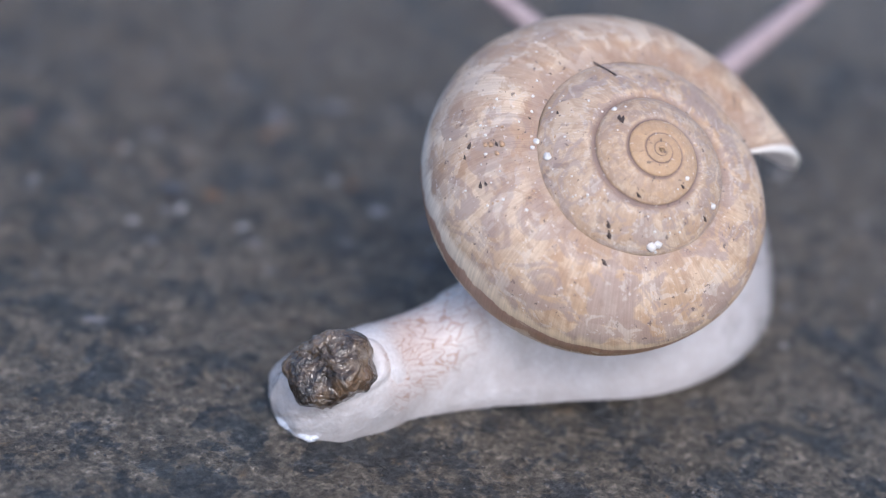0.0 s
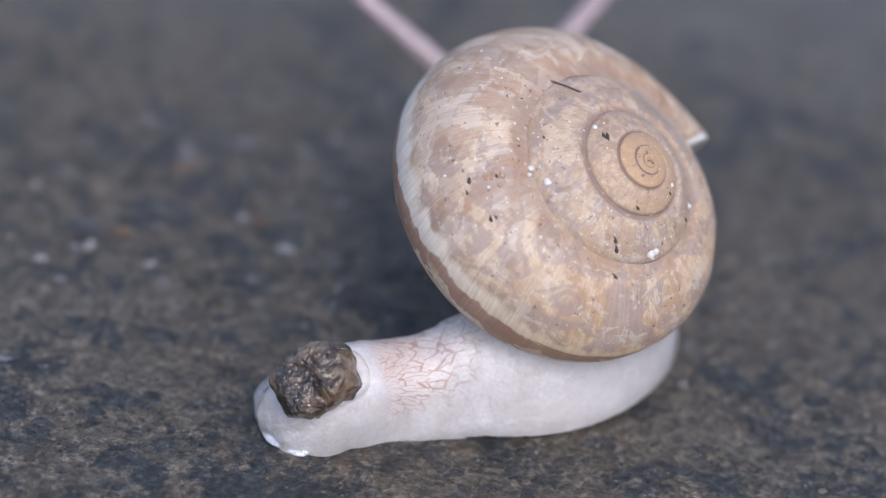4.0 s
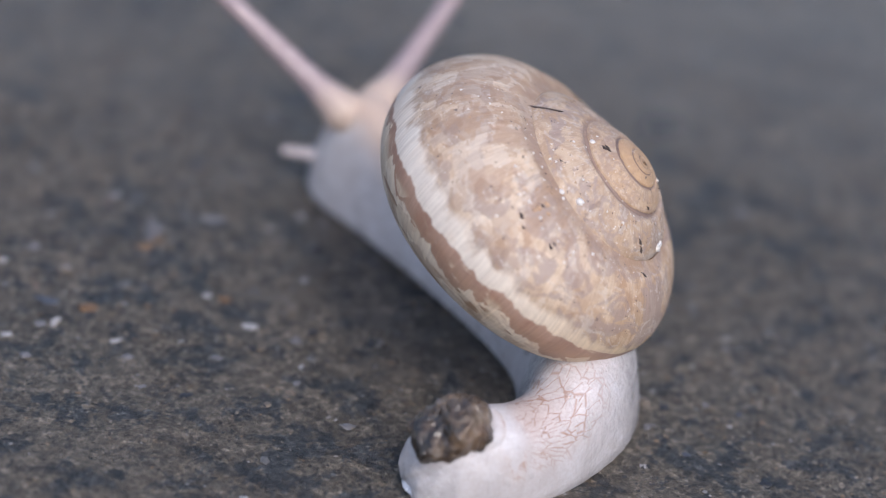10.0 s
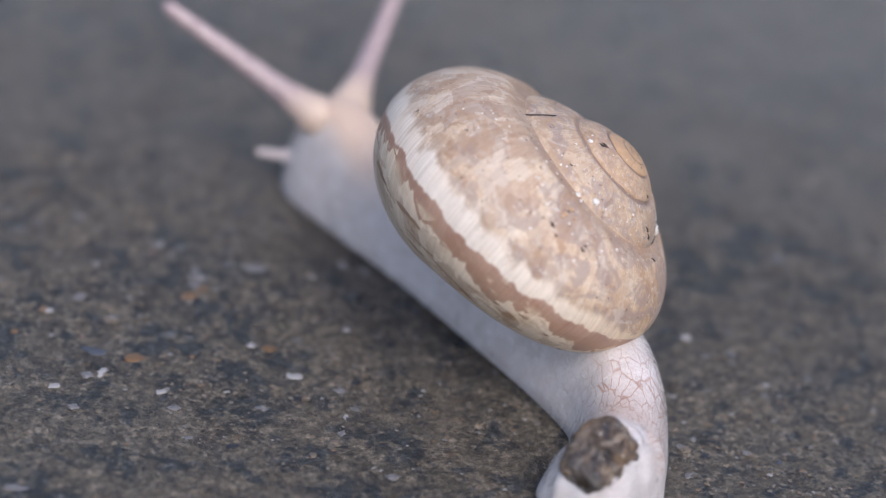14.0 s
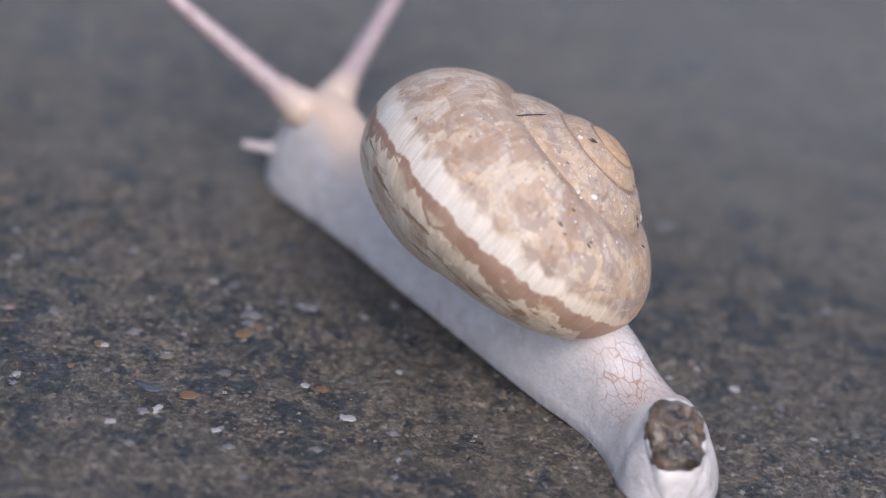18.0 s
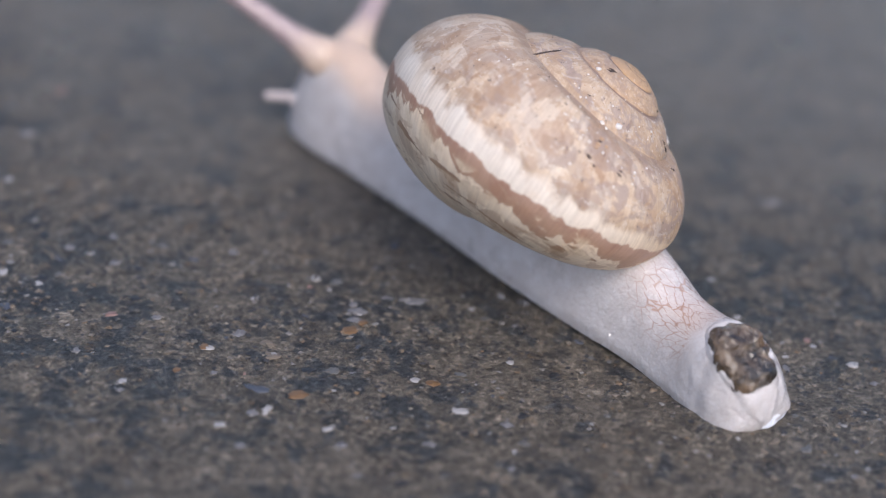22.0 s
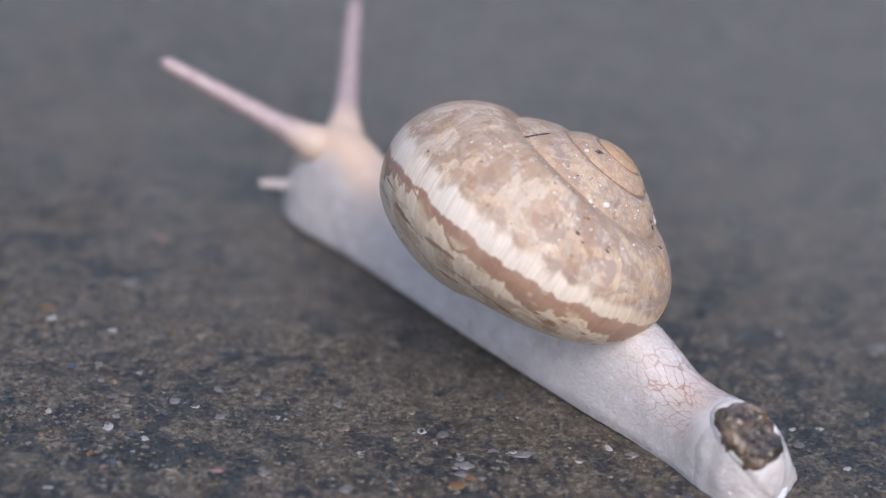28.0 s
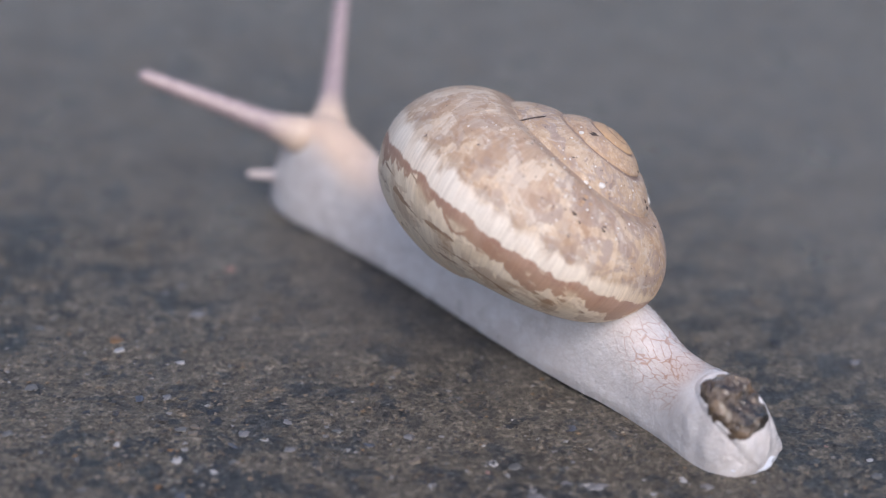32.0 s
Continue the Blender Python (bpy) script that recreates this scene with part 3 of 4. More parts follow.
def body_piece(d0, half):
    """One slice of the body round d0, its ends drawn in a little under its neighbours."""
    lo, hi = max(0.0, d0 - half), min(BODY_LENGTH, d0 + half)
    stations = [(lo + (hi - lo) * k / 6 - d0) / half for k in range(7)]
    verts, coords, normals = [], [], []
    ring = len(section(d0))

    def surf(d, k):
        x, z = section(min(max(d, 0.0), BODY_LENGTH))[k % ring]
        return Vector((min(max(d, 0.0), BODY_LENGTH) - d0, -x, z))
    for s in stations:
        d = d0 + s * half
        shrink = 1 - (0.022 * abs(s) ** 3 if 0.05 < d < BODY_LENGTH - 0.05 else 0)
        for k in range(ring):
            p = surf(d, k)
            du = surf(d + 0.2, k) - surf(d - 0.2, k)
            dv = surf(d, k + 1) - surf(d, k - 1)
            nrm = du.cross(dv)
            if nrm.dot(Vector((0, p.y, p.z - 0.4 * HEIGHT(min(max(d, 0.0), BODY_LENGTH))))) < 0:
                nrm.negate()
            normals.append(nrm.normalized() if nrm.length > 1e-9 else Vector((0, 0, 1)))
            verts.append(Vector((p.x, p.y * shrink, p.z * shrink)) * MM)
            a = (k - 12) / 12 * (WIDTH(d0) / 2 + HEIGHT(d0)) if k < 25 else 9.0
            coords.append((d, a))
    faces = []
    for i in range(len(stations) - 1):
        for k in range(ring):
            a, b = i * ring + k, i * ring + (k + 1) % ring
            faces.append((a, a + ring, b + ring, b))
    faces.append(tuple(range(ring)))
    faces.append(tuple(range(len(verts) - ring, len(verts)))[::-1])
    me = mesh_of("body_segment", verts, faces, SKIN)
    uv_layer(me, coords)
    me.normals_split_custom_set_from_vertices([tuple(n) for n in normals])
    return me


def lump_mesh(name, size, rough, freq, material, seed=0.0, rings=26, cols=40):
    """A rounded uneven body of half-lengths size, in millimetres."""
    verts, faces = [], []
    for i in range(rings + 1):
        th = math.pi * i / rings
        for j in range(cols):
            ph = math.tau * j / cols
            n = Vector((math.sin(th) * math.cos(ph), math.sin(th) * math.sin(ph), math.cos(th)))
            k = 1 + rough * noise.noise(n * freq + Vector((seed, 0, 0))) + 0.25 * rough * noise.noise(n * freq * 2.7 + Vector((0, seed, 0)))
            verts.append(Vector((n.x * size[0], n.y * size[1], n.z * size[2])) * k * MM)
    for i in range(rings):
        for j in range(cols):
            a, b = i * cols + j, i * cols + (j + 1) % cols
            faces.append((a, a + cols, b + cols, b))
    return mesh_of(name, verts, faces, material)


def tentacle_mesh(length, r0, r1, bulb, material):
    """A tapered stalk along x with a soft knob at its end."""
    verts, faces, n, cols = [], [], 28, 16
    for i in range(n + 1):
        x = length * i / n
        k = i / n
        r = r0 + (r1 - r0) * k**0.7
        r += bulb * math.exp(-((x - length + bulb * 1.6) / (bulb * 1.4 + 1e-6)) ** 2) if bulb else 0
        r *= math.sqrt(max(0.02, 1 - max(0.0, (k - 0.95) / 0.05) ** 2)) * (1 + 0.04 * math.sin(i * 2.1))
        r += r0 * 1.1 * max(0.0, 1 - x / (0.36 * length)) ** 2
        r *= math.sqrt(min(1.0, 0.02 + x / (0.12 * length)))
        for j in range(cols):
            a = math.tau * j / cols
            verts.append(Vector((x, r * math.cos(a), r * math.sin(a))) * MM)
    for i in range(n):
        for j in range(cols):
            a, b = i * cols + j, i * cols + (j + 1) % cols
            faces.append((a, b, b + cols, a + cols))
    faces.append(tuple(range(n * cols, (n + 1) * cols)))
    return mesh_of("tentacle", verts, faces, material)


# where the plug sits on the tail: along it, round it, and its lean to the rear and to the side
PLUG_D, PLUG_ROUND, PLUG_PITCH, PLUG_ROLL = 3.0, 0.0, -30.0, 3.0


def tail_surface(d, a):
    """A point of the plain tail's skin, d along it, at the angle a round it, in millimetres."""
    w, h = WIDTH(d) / 2, HEIGHT(d)
    ca, sa = math.cos(a), math.sin(a)
    x = w * math.copysign(abs(ca) ** 0.8, ca) * (1 + 0.10 * (1 - sa) ** 4)
    return Vector(((d - 3.6) * (0.72 if d < 3.6 else 1.0), -x, 0.12 + h * max(0.0, sa) ** 0.9))


def tail_mesh():
    """The blunt end of the foot, with a hollow on its shoulder that holds the plug."""
    n, m = 76, 72
    verts, coords, faces = [], [], []
    middle = math.pi / 2 - PLUG_ROUND
    for i in range(n + 1):
        d = 7.6 * (i / n) ** 1.3
        w, h = WIDTH(d) / 2, HEIGHT(d)
        fade = 1.0 if d < 6.3 else max(0.0, 1 - (d - 6.3) / 1.3)
        shrink = 1 - 0.03 * max(0.0, (d - 6.4) / 1.2) ** 2
        for k in range(m + 1):
            a = math.pi * k / m
            p = tail_surface(d, a)
            out = Vector((0.25 * (p.x < 0) * p.x, p.y, p.z - 0.45 * h))
            out = out.normalized() if out.length > 1e-6 else Vector((-1, 0, 0))
            rr = math.hypot((d - PLUG_D) / (2.2 if d < PLUG_D else 2.6), (a - middle) * (w + h) * 0.5 / 1.6)
            rr += 0.14 * noise.noise((d * 0.8, a * 2.0, 2.2))
            s = min(1.0, max(0.0, (rr - 0.70) / 0.34))
            dip = -0.75 * (1 - s * s * (3 - 2 * s)) + 0.26 * math.exp(-((rr - 1.22) / 0.20) ** 2)
            # soft folds that run round the hollow
            dip += 0.018 * math.sin(rr * 16 + 2 * noise.noise((d, a, 1.0))) * math.exp(-((rr - 1.7) / 0.4) ** 2)
            dip += 0.16 * noise.noise((d * 0.7, a * 2.2, 6.0)) * min(1.0, d)
            ground_fade = min(1.0, p.z / 0.8)
            p = p + out * dip * fade * ground_fade
            p.x += 0.45 * noise.noise((p.y * 0.6, p.z * 0.5, 8.0)) * max(0.0, 1 - d / 3)
            verts.append(Vector((p.x, p.y * shrink, p.z * shrink)) * MM)
            coords.append((p.x + 3.6, (k - m / 2) / (m / 2) * (w + h)))
        for x in (-w * 0.98, w * 0.98):
            verts.append(Vector(((d - 3.6) * (0.72 if d < 3.6 else 1.0), -x, -0.05)) * MM)
            coords.append((d, 9.0))
    ring = m + 3
    for i in range(n):
        for k in range(ring):
            a, b = i * ring + k, i * ring + (k + 1) % ring
            faces.append((a, a + ring, b + ring, b))
    me = mesh_of("tail", verts, faces, SKIN)
    uv_layer(me, coords)
    return me


def plug_mesh():
    """A squarish crusted lump, with ledges across it and a worn flat face."""
    verts, faces, rings, cols = [], [], 44, 72
    for i in range(rings + 1):
        th = math.pi * i / rings
        for j in range(cols):
            ph = math.tau * j / cols
            c, s = math.cos(ph), math.sin(ph)
            square = (abs(c) ** 2.7 + abs(s) ** 2.7) ** (-1 / 2.7)
            flat = math.sin(th) ** 0.6
            p = Vector((2.35 * flat * square * c, 1.95 * flat * square * s, 1.15 * math.copysign(abs(math.cos(th)) ** 0.7, math.cos(th))))
            lump = 0.30 * noise.noise(p * 0.75 + Vector((4.1, 0, 0))) + 0.20 * noise.noise(p * 1.7 + Vector((0, 7.3, 0))) + 0.07 * noise.noise(p * 4.5)
            ledge = 0.16 * math.copysign(abs(math.sin(p.x * 2.1 + 1.3 * noise.noise(p * 0.8))) ** 0.5, math.sin(p.x * 2.1 + 1.3 * noise.noise(p * 0.8)))
            p += p.normalized() * lump
            p.z += ledge * max(0.0, math.cos(th))
            verts.append(p * MM)
    for i in range(rings):
        for j in range(cols):
            a, b = i * cols + j, i * cols + (j + 1) % cols
            faces.append((a, a + cols, b + cols, b))
    return mesh_of("tail_plug", verts, faces, PLUG)


snail = tagged(new("snail"), "pale cream snail with a brown-banded coiled shell crawling on concrete", "snail")
shell = part("shell", shell_mesh(), snail, "tan coiled shell with a brown band and mauve blotches")
PIECES = 43
HALF = 1.0
segments = []
for i in range(PIECES):
    d = 5.6 + (BODY_LENGTH - 6.1) * i / (PIECES - 1)
    segments.append((d, part("body_segment", body_piece(d, HALF if 1.2 < d < 50.7 else 0.55), snail)))
plug = part("tail_plug", plug_mesh(), snail, "glossy dark brown slime plug on the tail")
tail = part("tail", tail_mesh(), snail, "blunt wet white tail with reddish veins")
# a lump added to stand in for bluish glints at the wet tail's edge
slime = part("slime_glint", lump_mesh("slime_glint", (1.55, 2.5, 0.7), 0.14, 2.0, SLIME_GLINT, 6.0), snail, "wet slime under the tail, its bluish glints put into the colour")
upper = [part("upper_tentacle", tentacle_mesh(15.0, 1.12, 0.54, 0.16, TENTACLE), snail, "long pinkish eye stalk") for _ in range(2)]
lower = [part("lower_tentacle", tentacle_mesh(2.8, 0.5, 0.28, 0.0, FEELER), snail, "short pale feeler") for _ in range(2)]


# dirt stuck to the shell
def snap(p):
    """The point of the shell's outside nearest to p, in millimetres."""
    best = min(shell.data.vertices, key=lambda q: (q.co / MM - p).length_squared)
    return best.co.copy(), best.normal.copy()


GRIT_WHITE = stone_material("white_grit", (0.72, 0.70, 0.68))
GRIT_DARK = plain("dark_dirt", (0.07, 0.05, 0.045), 0.6)
GRIT_TAN = stone_material("tan_grit", (0.45, 0.30, 0.19))
bits = {
    "white": lump_mesh("grain", (0.30, 0.26, 0.17), 0.35, 1.6, GRIT_WHITE, 1.0, 6, 9),
    "dark": lump_mesh("dirt_speck", (0.17, 0.065, 0.045), 1.3, 3.8, GRIT_DARK, 5.0, 9, 14),
    "tan": lump_mesh("grain", (0.32, 0.22, 0.15), 0.6, 1.7, GRIT_TAN, 9.0, 6, 9),
    "fibre": lump_mesh("fibre", (0.4, 0.025, 0.025), 0.5, 2.5, GRIT_DARK, 2.0, 6, 9),
}


def stick_on(kind, p, size, spin=0.0):
    place, normal = snap(Vector(p))
    ob = part({"white": "white_grain", "tan": "tan_grain", "dark": "dirt_speck", "fibre": "dark_fibre"}[kind], bits[kind], shell)
    turn = normal.to_track_quat("Z", "Y").to_matrix().to_4x4()
    ob.matrix_basis = Matrix.Translation(place) @ turn @ pose(0, 0, 0, 0, 0, spin) @ Matrix.Diagonal((size, size, size, 1))
    return ob


for kind, p, size in (("white", (2.75, -0.19, 1.18), 0.85), ("white", (6.0, 5.5, -2.65), 1.0), ("white", (5.9, 5.9, -2.6), 0.8), ("white", (1.5, -0.55, 1.65), 0.7),
                      ("white", (1.6, -0.8, 1.45), 0.45), ("white", (3.83, 9.15, -1.29), 0.7), ("white", (3.95, 7.53, 0.57), 0.5), ("tan", (1.5, -2.5, 1.38), 0.65), ("tan", (1.13, -2.99, 1.47), 0.6),
                      ("tan", (2.0, -2.6, 0.96), 0.5), ("tan", (1.36, -3.35, 1.13), 0.5), ("dark", (1.3, -2.8, 1.3), 0.9), ("dark", (1.7, -2.4, 1.25), 0.6), ("dark", (1.05, -4.25, 0.7), 1.2),
                      ("dark", (0.9, -4.1, 0.95), 0.9), ("dark", (1.3, -4.4, 0.4), 0.8), ("dark", (2.9, -3.7, -0.45), 1.1), ("dark", (3.0, -3.5, -0.35), 0.8), ("dark", (1.72, 4.05, 3.15), 1.5),
                      ("dark", (1.55, 3.9, 3.2), 1.2), ("dark", (5.02, 4.59, 0.08), 0.9), ("dark", (5.8, 2.9, -1.4), 1.2), ("dark", (6.0, 3.2, -1.95), 1.3), ("dark", (4.31, 8.79, -1.75), 1.1),
                      ("dark", (4.3, 7.2, 0.2), 0.9), ("dark", (-1.65, 12.01, 0.17), 1.0), ("dark", (6.5, 2.86, -3.4), 1.2), ("dark", (0.2, -0.73, 2.45), 0.6), ("dark", (0.42, 0.66, 3.1), 0.7),
                      ("dark", (-2.2, 0.45, 3.83), 0.6), ("fibre", (-2.6, 3.7, 4.3), 2.7), ("fibre", (-4.15, 11.66, 1.26), 1.6), ("fibre", (-3.9, 11.9, 1.1), 1.1), ("fibre", (-2.5, 7.2, 3.7), 0.9)):
    stick_on(kind, p, size, 62 * size + (195 if kind == "fibre" else 0))
# the lens is set to a bright grain beside the spire
cam.data.dof.focus_object = stick_on("white", (0.9, 3.7, 3.27), 0.6, 40)
rng = random.Random(4)
for i in range(150):
    base_p = Vector(rng.choice([(1.6, -1.6, 1.2), (-1.1, -0.6, 3.3), (2.5, -2.6, -0.2), (3.5, -0.5, 0.3), (4.5, 3.0, -0.5), (0.0, -3.0, 1.5), (-4.5, -1.0, 3.2), (5.5, 6.5, -2.0), (1.0, 2.0, 3.0)]))
    q = base_p + Vector((rng.gauss(0, 1.1), rng.gauss(0, 1.3), rng.gauss(0, 1.0)))
    stick_on(rng.choice(["white", "white", "tan", "dark"]), q, rng.uniform(0.14, 0.34), rng.uniform(0, 360))


# ---------------------------------------------------------------- stones in the concrete
CHIP_COLORS = {"white": (0.34, 0.335, 0.34), "lilac": (0.17, 0.168, 0.178), "grey": (0.12, 0.12, 0.122), "tan": (0.17, 0.14, 0.11), "pink": (0.26, 0.16, 0.14), "orange": (0.17, 0.10, 0.05), "blue": (0.07, 0.08, 0.105), "dark": (0.025, 0.027, 0.032)}
chip_meshes = {}
for k, (word, color) in enumerate(CHIP_COLORS.items()):
    mat = stone_material(word + "_stone", color)
    chip_meshes[word] = [lump_mesh("stone_chip", (0.36, 0.36, 0.16), 0.95, 2.0, mat, 3.7 * k + 11 * j, 6, 10) for j in range(2)]


def chip(word, x, y, long, wide, spin):
    ob = part("stone_chip", chip_meshes[word][int(abs(x * 7 + y * 3)) % 2], ground)
    ob.matrix_basis = pose(x * MM, y * MM, (relief(x, y) - 0.015) * MM, 0, 0, spin) @ Matrix.Diagonal((long, wide, min(0.7, 0.5 * wide), 1))


SEEN = [("white", -11.9, -13.2, 1.6, 1.2), ("white", -33.7, -14.0, 0.9, 0.9), ("lilac", -19.9, -2.6, 1.9, 1.3), ("lilac", -19.9, -3.7, 1.5, 1.0), ("orange", -20.0, -5.1, 2.2, 1.1),
        ("white", -26.9, -2.4, 0.9, 0.6), ("lilac", -27.3, -7.0, 1.1, 1.0), ("white", -29.0, -9.1, 1.5, 0.9), ("tan", -24.7, -9.3, 1.7, 1.0), ("grey", -20.5, -10.2, 1.2, 1.2),
        ("white", -9.2, -6.9, 0.8, 0.7), ("grey", -12.2, -8.9, 1.1, 0.7), ("lilac", -37.0, 0.1, 1.1, 0.8), ("white", -38.9, 1.0, 0.9, 0.6), ("white", -48.4, 5.5, 0.6, 0.4),
        ("white", -48.2, 7.5, 0.6, 0.4), ("orange", -51.9, 12.0, 1.4, 1.2), ("lilac", -47.0, 16.9, 1.7, 1.2), ("blue", -31.7, 1.7, 1.0, 0.8), ("white", 4.1, 6.5, 0.9, 0.8),
        ("white", 5.9, 1.8, 0.9, 0.7), ("lilac", -8.8, 0.8, 1.3, 1.0), ("white", -20.0, -16.8, 1.0, 0.8), ("tan", -24.6, -9.2, 1.4, 0.9), ("orange", -22.4, -13.4, 1.9, 1.1),
        ("lilac", -13.6, -17.3, 1.2, 0.9), ("lilac", -17.5, -21.5, 1.0, 0.8), ("dark", -14.7, -21.7, 1.6, 1.3), ("white", -24.1, -15.3, 1.1, 0.9), ("lilac", -19.0, -18.4, 1.1, 0.8),
        ("lilac", -25.2, -19.7, 1.0, 0.9), ("white", 10.8, -35.9, 0.6, 0.5), ("lilac", -27.3, -28.9, 3.0, 1.0), ("white", 13.6, -2.5, 1.2, 1.0), ("lilac", 15.1, -4.4, 1.1, 0.7),
        ("lilac", 8.6, 18.5, 1.4, 1.3), ("lilac", 20.4, 9.8, 1.2, 1.2), ("pink", -46.1, 24.2, 1.2, 1.3), ("grey", 8.1, 18.3, 1.6, 1.4), ("lilac", -16.1, -0.5, 2.0, 1.1),
        ("lilac", -18.2, -0.6, 1.4, 0.9), ("white", 2.2, 6.2, 0.7, 0.7), ("white", -15.2, -10.2, 1.0, 0.8), ("white", -12.3, -0.5, 1.2, 0.7), ("lilac", -32.9, -6.1, 1.0, 0.8),
        ("orange", -13.9, -10.4, 1.2, 1.2), ("lilac", -8.9, -14.1, 1.2, 1.0), ("white", -24.2, -15.8, 0.9, 0.7), ("orange", -29.2, -9.1, 1.0, 0.8), ("lilac", -25.0, -16.0, 1.1, 1.0),
        ("white", -26.7, -17.7, 1.0, 0.9), ("lilac", -27.2, -6.8, 1.0, 1.0), ("white", -24.7, -9.1, 1.2, 0.8), ("blue", -25.0, -13.2, 2.0, 1.2), ("pink", -36.0, -6.4, 1.3, 0.8)]
for i, (word, x, y, long, wide) in enumerate(SEEN):
    chip(word, x, y, long, wide, 37 * i % 50 - 25)
rng = random.Random(12)
made = 0
while made < 240:
    x, y = rng.uniform(-60, 22), rng.uniform(-34, 22)
    near = math.exp(-((y + 8 + 0.15 * x) / 12) ** 2)
    if rng.random() > 0.08 + 0.92 * near * (0.5 + noise.noise((x / 8, y / 8, 4.0))):
        continue
    word = rng.choices(list(CHIP_COLORS), [4, 6, 8, 6, 1, 2, 3, 6])[0]
    size = rng.uniform(0.45, 1.3)
    chip(word, x, y, size, size * rng.uniform(0.55, 1.0), rng.uniform(0, 180))
    made += 1


def sand():
    """Fine grit that lies in the hollows of the concrete."""
    rnd = random.Random(7)
    verts, faces = [], []
    count = 0
    while count < 15000:
        x, y = rnd.uniform(-66, 30), rnd.uniform(-42, 45)
        near = math.exp(-((y + 6 + 0.15 * x) / 16) ** 2)
        if rnd.random() > 0.25 + 0.75 * near:
            continue
        r = 0.055 + (0.10 + 0.13 * near) * rnd.random() ** 2.5
        z = relief(x, y)
        k = len(verts)
        spin = rnd.uniform(0, 1.57)
        for j in range(4):
            a = spin + j * math.pi / 2 + rnd.uniform(-0.35, 0.35)
            rr = r * rnd.uniform(0.7, 1.3)
            verts.append(((x + rr * math.cos(a)) * MM, (y + rr * math.sin(a)) * MM, (z + r * rnd.uniform(-0.1, 0.25)) * MM))
        verts.append((x * MM, y * MM, (z + r * rnd.uniform(0.2, 0.45)) * MM))
        verts.append((x * MM, y * MM, (z - r * 0.6) * MM))
        for j in range(4):
            a, b = k + j, k + (j + 1) % 4
            faces += [(a, b, k + 4), (b, a, k + 5)]
        count += 1
    mat = grain_material("mixed_grit", [(0.0, (0.02, 0.022, 0.027)), (0.28, (0.045, 0.045, 0.05)), (0.46, (0.13, 0.11, 0.085)), (0.74, (0.18, 0.16, 0.135)), (0.86, (0.17, 0.11, 0.06)), (0.93, (0.18, 0.175, 0.175)), (1.0, (0.26, 0.258, 0.26))])
    ob = new("sand_grains", mesh_of("sand_grains", verts, faces, mat, False))
    return tagged(ob, "loose grey and tan sand grains on the concrete", "sand", kind="stuff")


sand()

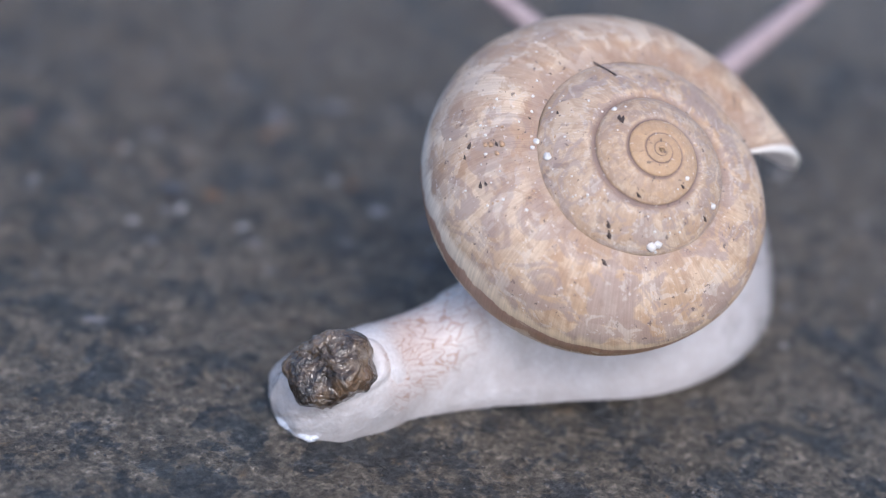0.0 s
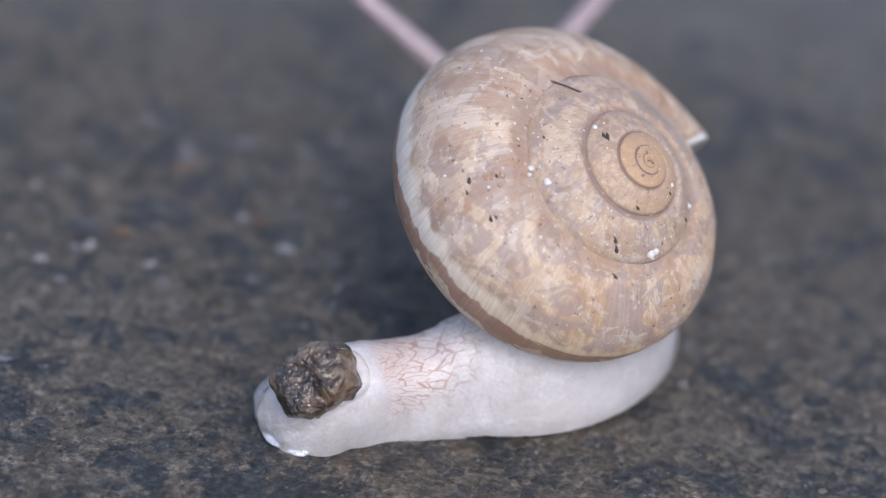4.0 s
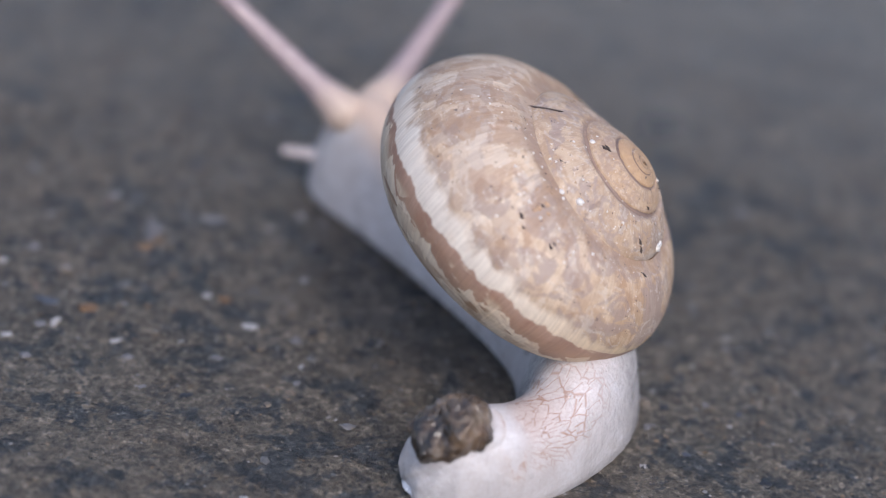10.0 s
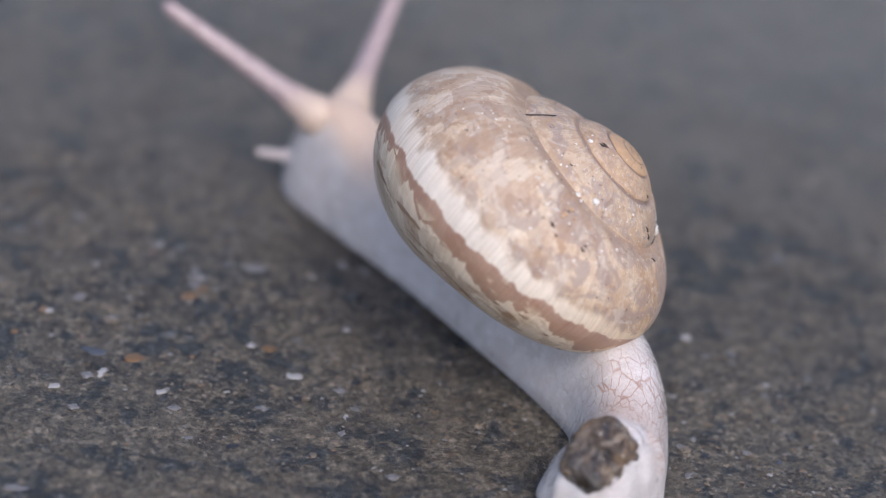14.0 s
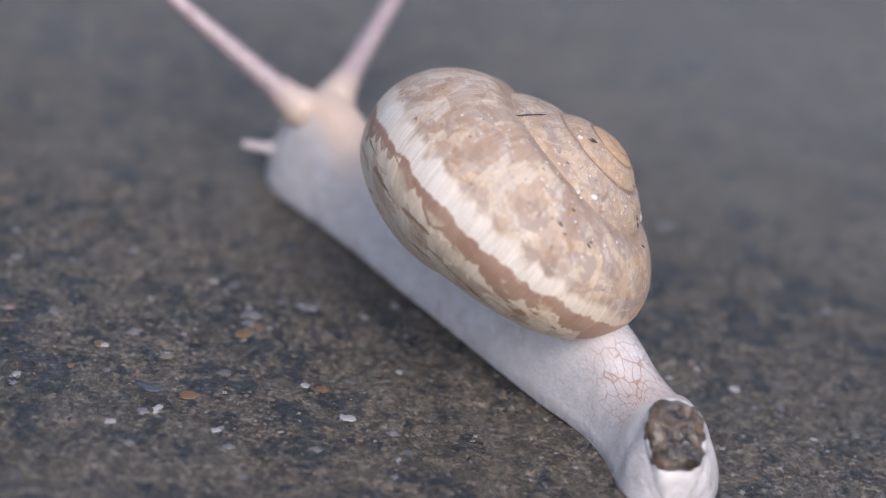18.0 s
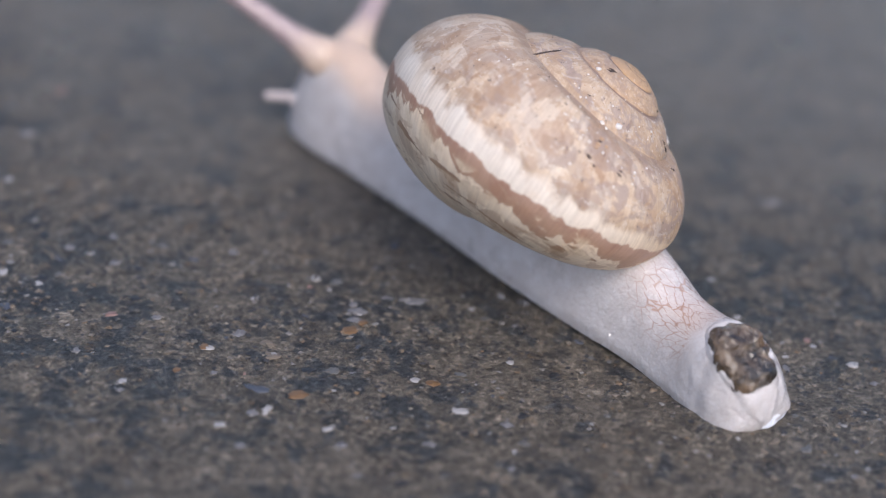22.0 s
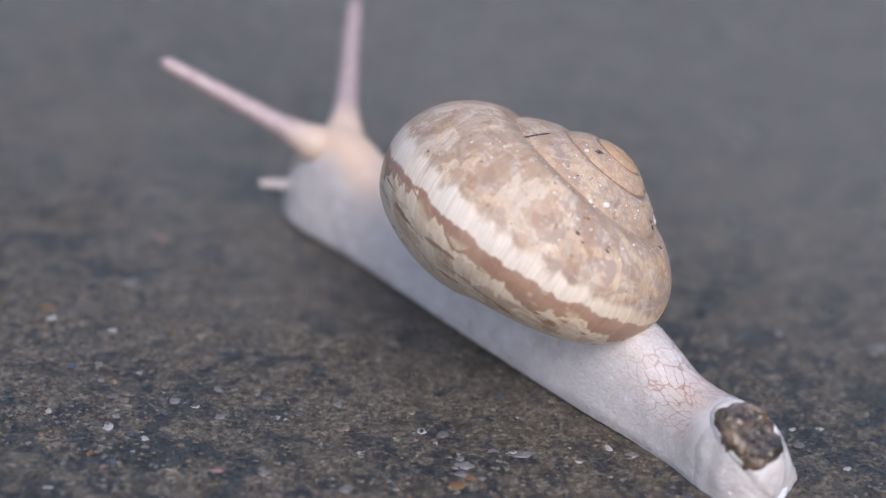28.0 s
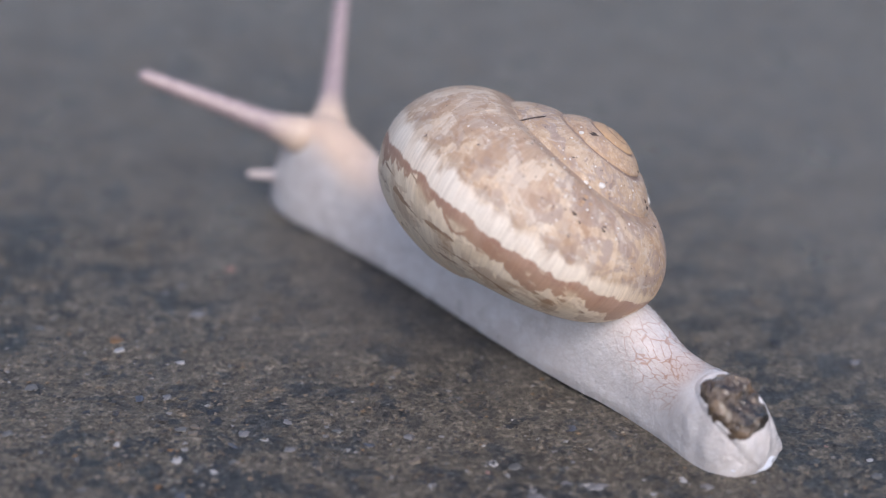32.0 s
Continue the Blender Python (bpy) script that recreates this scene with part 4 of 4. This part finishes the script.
# the shell's place and turn: seconds, x, y, z, turn, two leans
SHELL_ROWS = [
    (0, -0.00224, -0.02910, 0.01456, -79.36, 1.24, -4.80),
    (0.5, -0.00163, -0.02891, 0.01456, -77.47, 0.95, -3.27),
    (1, -0.00093, -0.02849, 0.01456, -74.79, 0.71, -3.27),
    (1.5, -0.00040, -0.02802, 0.01456, -72.37, 0.32, -3.20),
    (2, 0.00016, -0.02754, 0.01456, -69.58, 0.01, -2.66),
    (2.5, 0.00069, -0.02718, 0.01456, -66.87, -0.39, -2.61),
    (4.5, 0.00284, -0.02528, 0.01456, -55.49, -2.22, -1.23),
    (5, 0.00326, -0.02472, 0.01456, -52.71, -2.61, -1.43),
    (5.5, 0.00366, -0.02409, 0.01456, -50.44, -2.19, -1.26),
    (6, 0.00404, -0.02349, 0.01456, -47.95, -2.82, -0.97),
    (6.5, 0.00433, -0.02288, 0.01456, -45.25, -3.36, -0.92),
    (7, 0.00462, -0.02221, 0.01455, -43.14, -3.53, -0.42),
    (7.5, 0.00485, -0.02156, 0.01455, -40.59, -3.90, -0.05),
    (8, 0.00510, -0.02074, 0.01455, -38.11, -3.98, 0.94),
    (8.5, 0.00522, -0.01996, 0.01454, -35.55, -4.22, 1.17),
    (9, 0.00528, -0.01930, 0.01453, -33.23, -4.13, 1.21),
    (9.5, 0.00527, -0.01865, 0.01452, -30.78, -4.00, 1.50),
    (10, 0.00518, -0.01808, 0.01451, -28.53, -3.75, 1.87),
    (10.5, 0.00510, -0.01724, 0.01449, -26.41, -4.05, 1.96),
    (11, 0.00511, -0.01652, 0.01448, -24.58, -4.27, 2.51),
    (11.5, 0.00494, -0.01575, 0.01446, -22.64, -3.94, 2.60),
    (12, 0.00469, -0.01498, 0.01445, -20.52, -3.63, 2.77),
    (12.5, 0.00436, -0.01424, 0.01443, -18.47, -2.95, 2.61),
    (13, 0.00404, -0.01371, 0.01442, -16.90, -2.60, 2.60),
    (13.5, 0.00364, -0.01302, 0.01441, -15.49, -2.32, 2.32),
    (14, 0.00321, -0.01239, 0.01440, -13.70, -2.23, 2.16),
    (14.5, 0.00288, -0.01175, 0.01440, -11.63, -2.24, 2.36),
    (16.5, 0.00082, -0.00846, 0.01429, -4.32, -0.66, 3.71),
    (17, 0.00016, -0.00768, 0.01428, -3.87, -0.59, 3.07),
    (17.5, -0.00032, -0.00702, 0.01427, -4.16, -0.45, 2.73),
    (18, -0.00089, -0.00638, 0.01427, -4.02, -0.04, 2.34),
    (18.5, -0.00154, -0.00571, 0.01426, -3.56, 0.28, 1.71),
    (19, -0.00224, -0.00505, 0.01425, -2.89, 0.43, 1.46),
    (19.5, -0.00298, -0.00451, 0.01424, -2.58, 0.68, 1.05),
    (20, -0.00369, -0.00393, 0.01424, -1.95, 0.93, 0.72),
    (20.5, -0.00433, -0.00340, 0.01423, -1.93, 0.92, 0.44),
    (21, -0.00501, -0.00268, 0.01422, -1.30, 1.10, 0.16),
    (21.5, -0.00561, -0.00213, 0.01421, -0.99, 1.22, -0.08),
    (22, -0.00628, -0.00134, 0.01421, -1.23, 1.15, -0.39),
    (22.5, -0.00693, -0.00082, 0.01420, -0.87, 0.92, -0.63),
    (23, -0.00766, -0.00014, 0.01420, -0.65, 0.84, -0.85),
    (23.5, -0.00835, 0.00043, 0.01420, -0.49, 0.71, -1.10),
    (24, -0.00900, 0.00128, 0.01420, -0.32, 0.86, -1.06),
    (24.5, -0.00962, 0.00191, 0.01420, 0.09, 0.87, -0.65),
    (25, -0.01037, 0.00245, 0.01420, 0.42, 0.73, -0.67),
    (25.5, -0.01116, 0.00308, 0.01421, 0.65, 1.39, -0.54),
    (27.5, -0.01402, 0.00635, 0.01431, 0.65, 0.82, 0.11),
    (28, -0.01461, 0.00714, 0.01432, -0.00, 0.12, -0.02),
    (28.5, -0.01534, 0.00785, 0.01432, -0.34, 0.83, -0.24),
    (29, -0.01605, 0.00856, 0.01432, -0.96, 0.83, -0.72),
    (29.5, -0.01675, 0.00931, 0.01433, -1.36, 0.75, -0.70),
    (30, -0.01744, 0.01000, 0.01433, -0.77, 0.81, -0.42),
    (30.5, -0.01829, 0.01081, 0.01433, 0.17, 0.41, -0.48),
    (31, -0.01906, 0.01169, 0.01433, 0.15, 0.10, -0.47),
    (31.5, -0.01965, 0.01246, 0.01433, 0.94, 0.11, -0.20),
    (32, -0.02026, 0.01304, 0.01434, 1.79, 0.70, 0.32),
]


# the eye stalks' aim off the body's heading: seconds, then turn and rise of each
STALKS = [
    (0, 31, 25, -81, 20),
    (2, 29, 25, -83, 20),
    (5, 29, 29, -70, 27),
    (7.5, 38, 24, -60, 30),
    (9, 33, 28, -72, 26),
    (11, 27, 38, -67, 28),
    (14, 33, 27, -59, 30),
    (17, 31, 32, -65, 29),
    (19, 34, 30, -67, 28),
    (23, 36, 30, -63, 29),
    (28, 38, 26, -47, 27),
    (32, 42, 20, -49, 26),
]


def motions():
    """Keys the snail: the shell as carried, the body gliding along its track."""
    base, shell_rows = [], []
    seg_rows = [[] for _ in segments]
    tail_rows, plug_rows, slime_rows, upper_rows, lower_rows = [], [], [], ([], []), ([], [])
    for t, x, y, z, turn, lean_x, lean_y in SHELL_ROWS:
        root = pose(x, y, 0, 0, 0, turn)
        back = root.inverted()
        base.append((t, root))
        shell_rows.append((t, pose(0, 0, z) @ Matrix.Rotation(radians(lean_x), 4, "X") @ Matrix.Rotation(radians(lean_y), 4, "Y")))

        def frame_at(d, reach=2.0):
            s = along_track(d, t)
            p = on_track(s)
            way = on_track(s + reach) - on_track(s - reach)
            return pose(p.x * MM, p.y * MM, 0, 0, 0, math.degrees(math.atan2(way.y, way.x)))
        for rows, (d, ob) in zip(seg_rows, segments):
            turned = TWIST(t) * min(1.0, max(0.0, 1 - (d - 5.0) / 8.0))
            rows.append((t, back @ frame_at(d) @ pose(0, 0, 1.0 * MM, turned) @ pose(0, 0, -1.0 * MM)))
        twist = pose(0, 0, 1.0 * MM, TWIST(t)) @ pose(0, 0, -1.0 * MM)
        tail_rows.append((t, back @ frame_at(3.6 - SLIDE(t)) @ twist))
        seat = tail_surface(PLUG_D, math.pi / 2 - PLUG_ROUND) * MM
        plug_rows.append((t, back @ frame_at(3.6 - SLIDE(t)) @ twist @ Matrix.Translation(seat) @ pose(0, 0, 0, PLUG_ROLL, PLUG_PITCH, 0) @ pose(0, 0, (-0.8 + 1.15 * LIFT(t)) * MM)))
        slime_rows.append((t, back @ frame_at(2.45 - SLIDE(t)) @ pose(0, 0, 0.15 * MM)))
        head = frame_at(47.6, 3.0)
        for k, side in enumerate((1, -1)):
            swing = curve_through([(r[0], r[1 + 2 * k]) for r in STALKS])(t)
            rise = -curve_through([(r[0], r[2 + 2 * k]) for r in STALKS])(t)
            upper_rows[k].append((t, back @ head @ pose(0.4 * MM, 1.35 * side * MM, 6.6 * MM, 0, rise, swing) @ pose(-1.3 * MM, 0, 0)))
            lower_rows[k].append((t, back @ head @ pose(2.6 * MM, 1.6 * side * MM, 2.4 * MM, 0, 4, 34 * side)))
    walk(snail, base)
    walk(shell, shell_rows)
    for rows, (d, ob) in zip(seg_rows, segments):
        walk(ob, rows)
    walk(plug, plug_rows)
    walk(tail, tail_rows)
    walk(slime, slime_rows)
    for k in range(2):
        walk(upper[k], upper_rows[k])
        walk(lower[k], lower_rows[k])


motions()
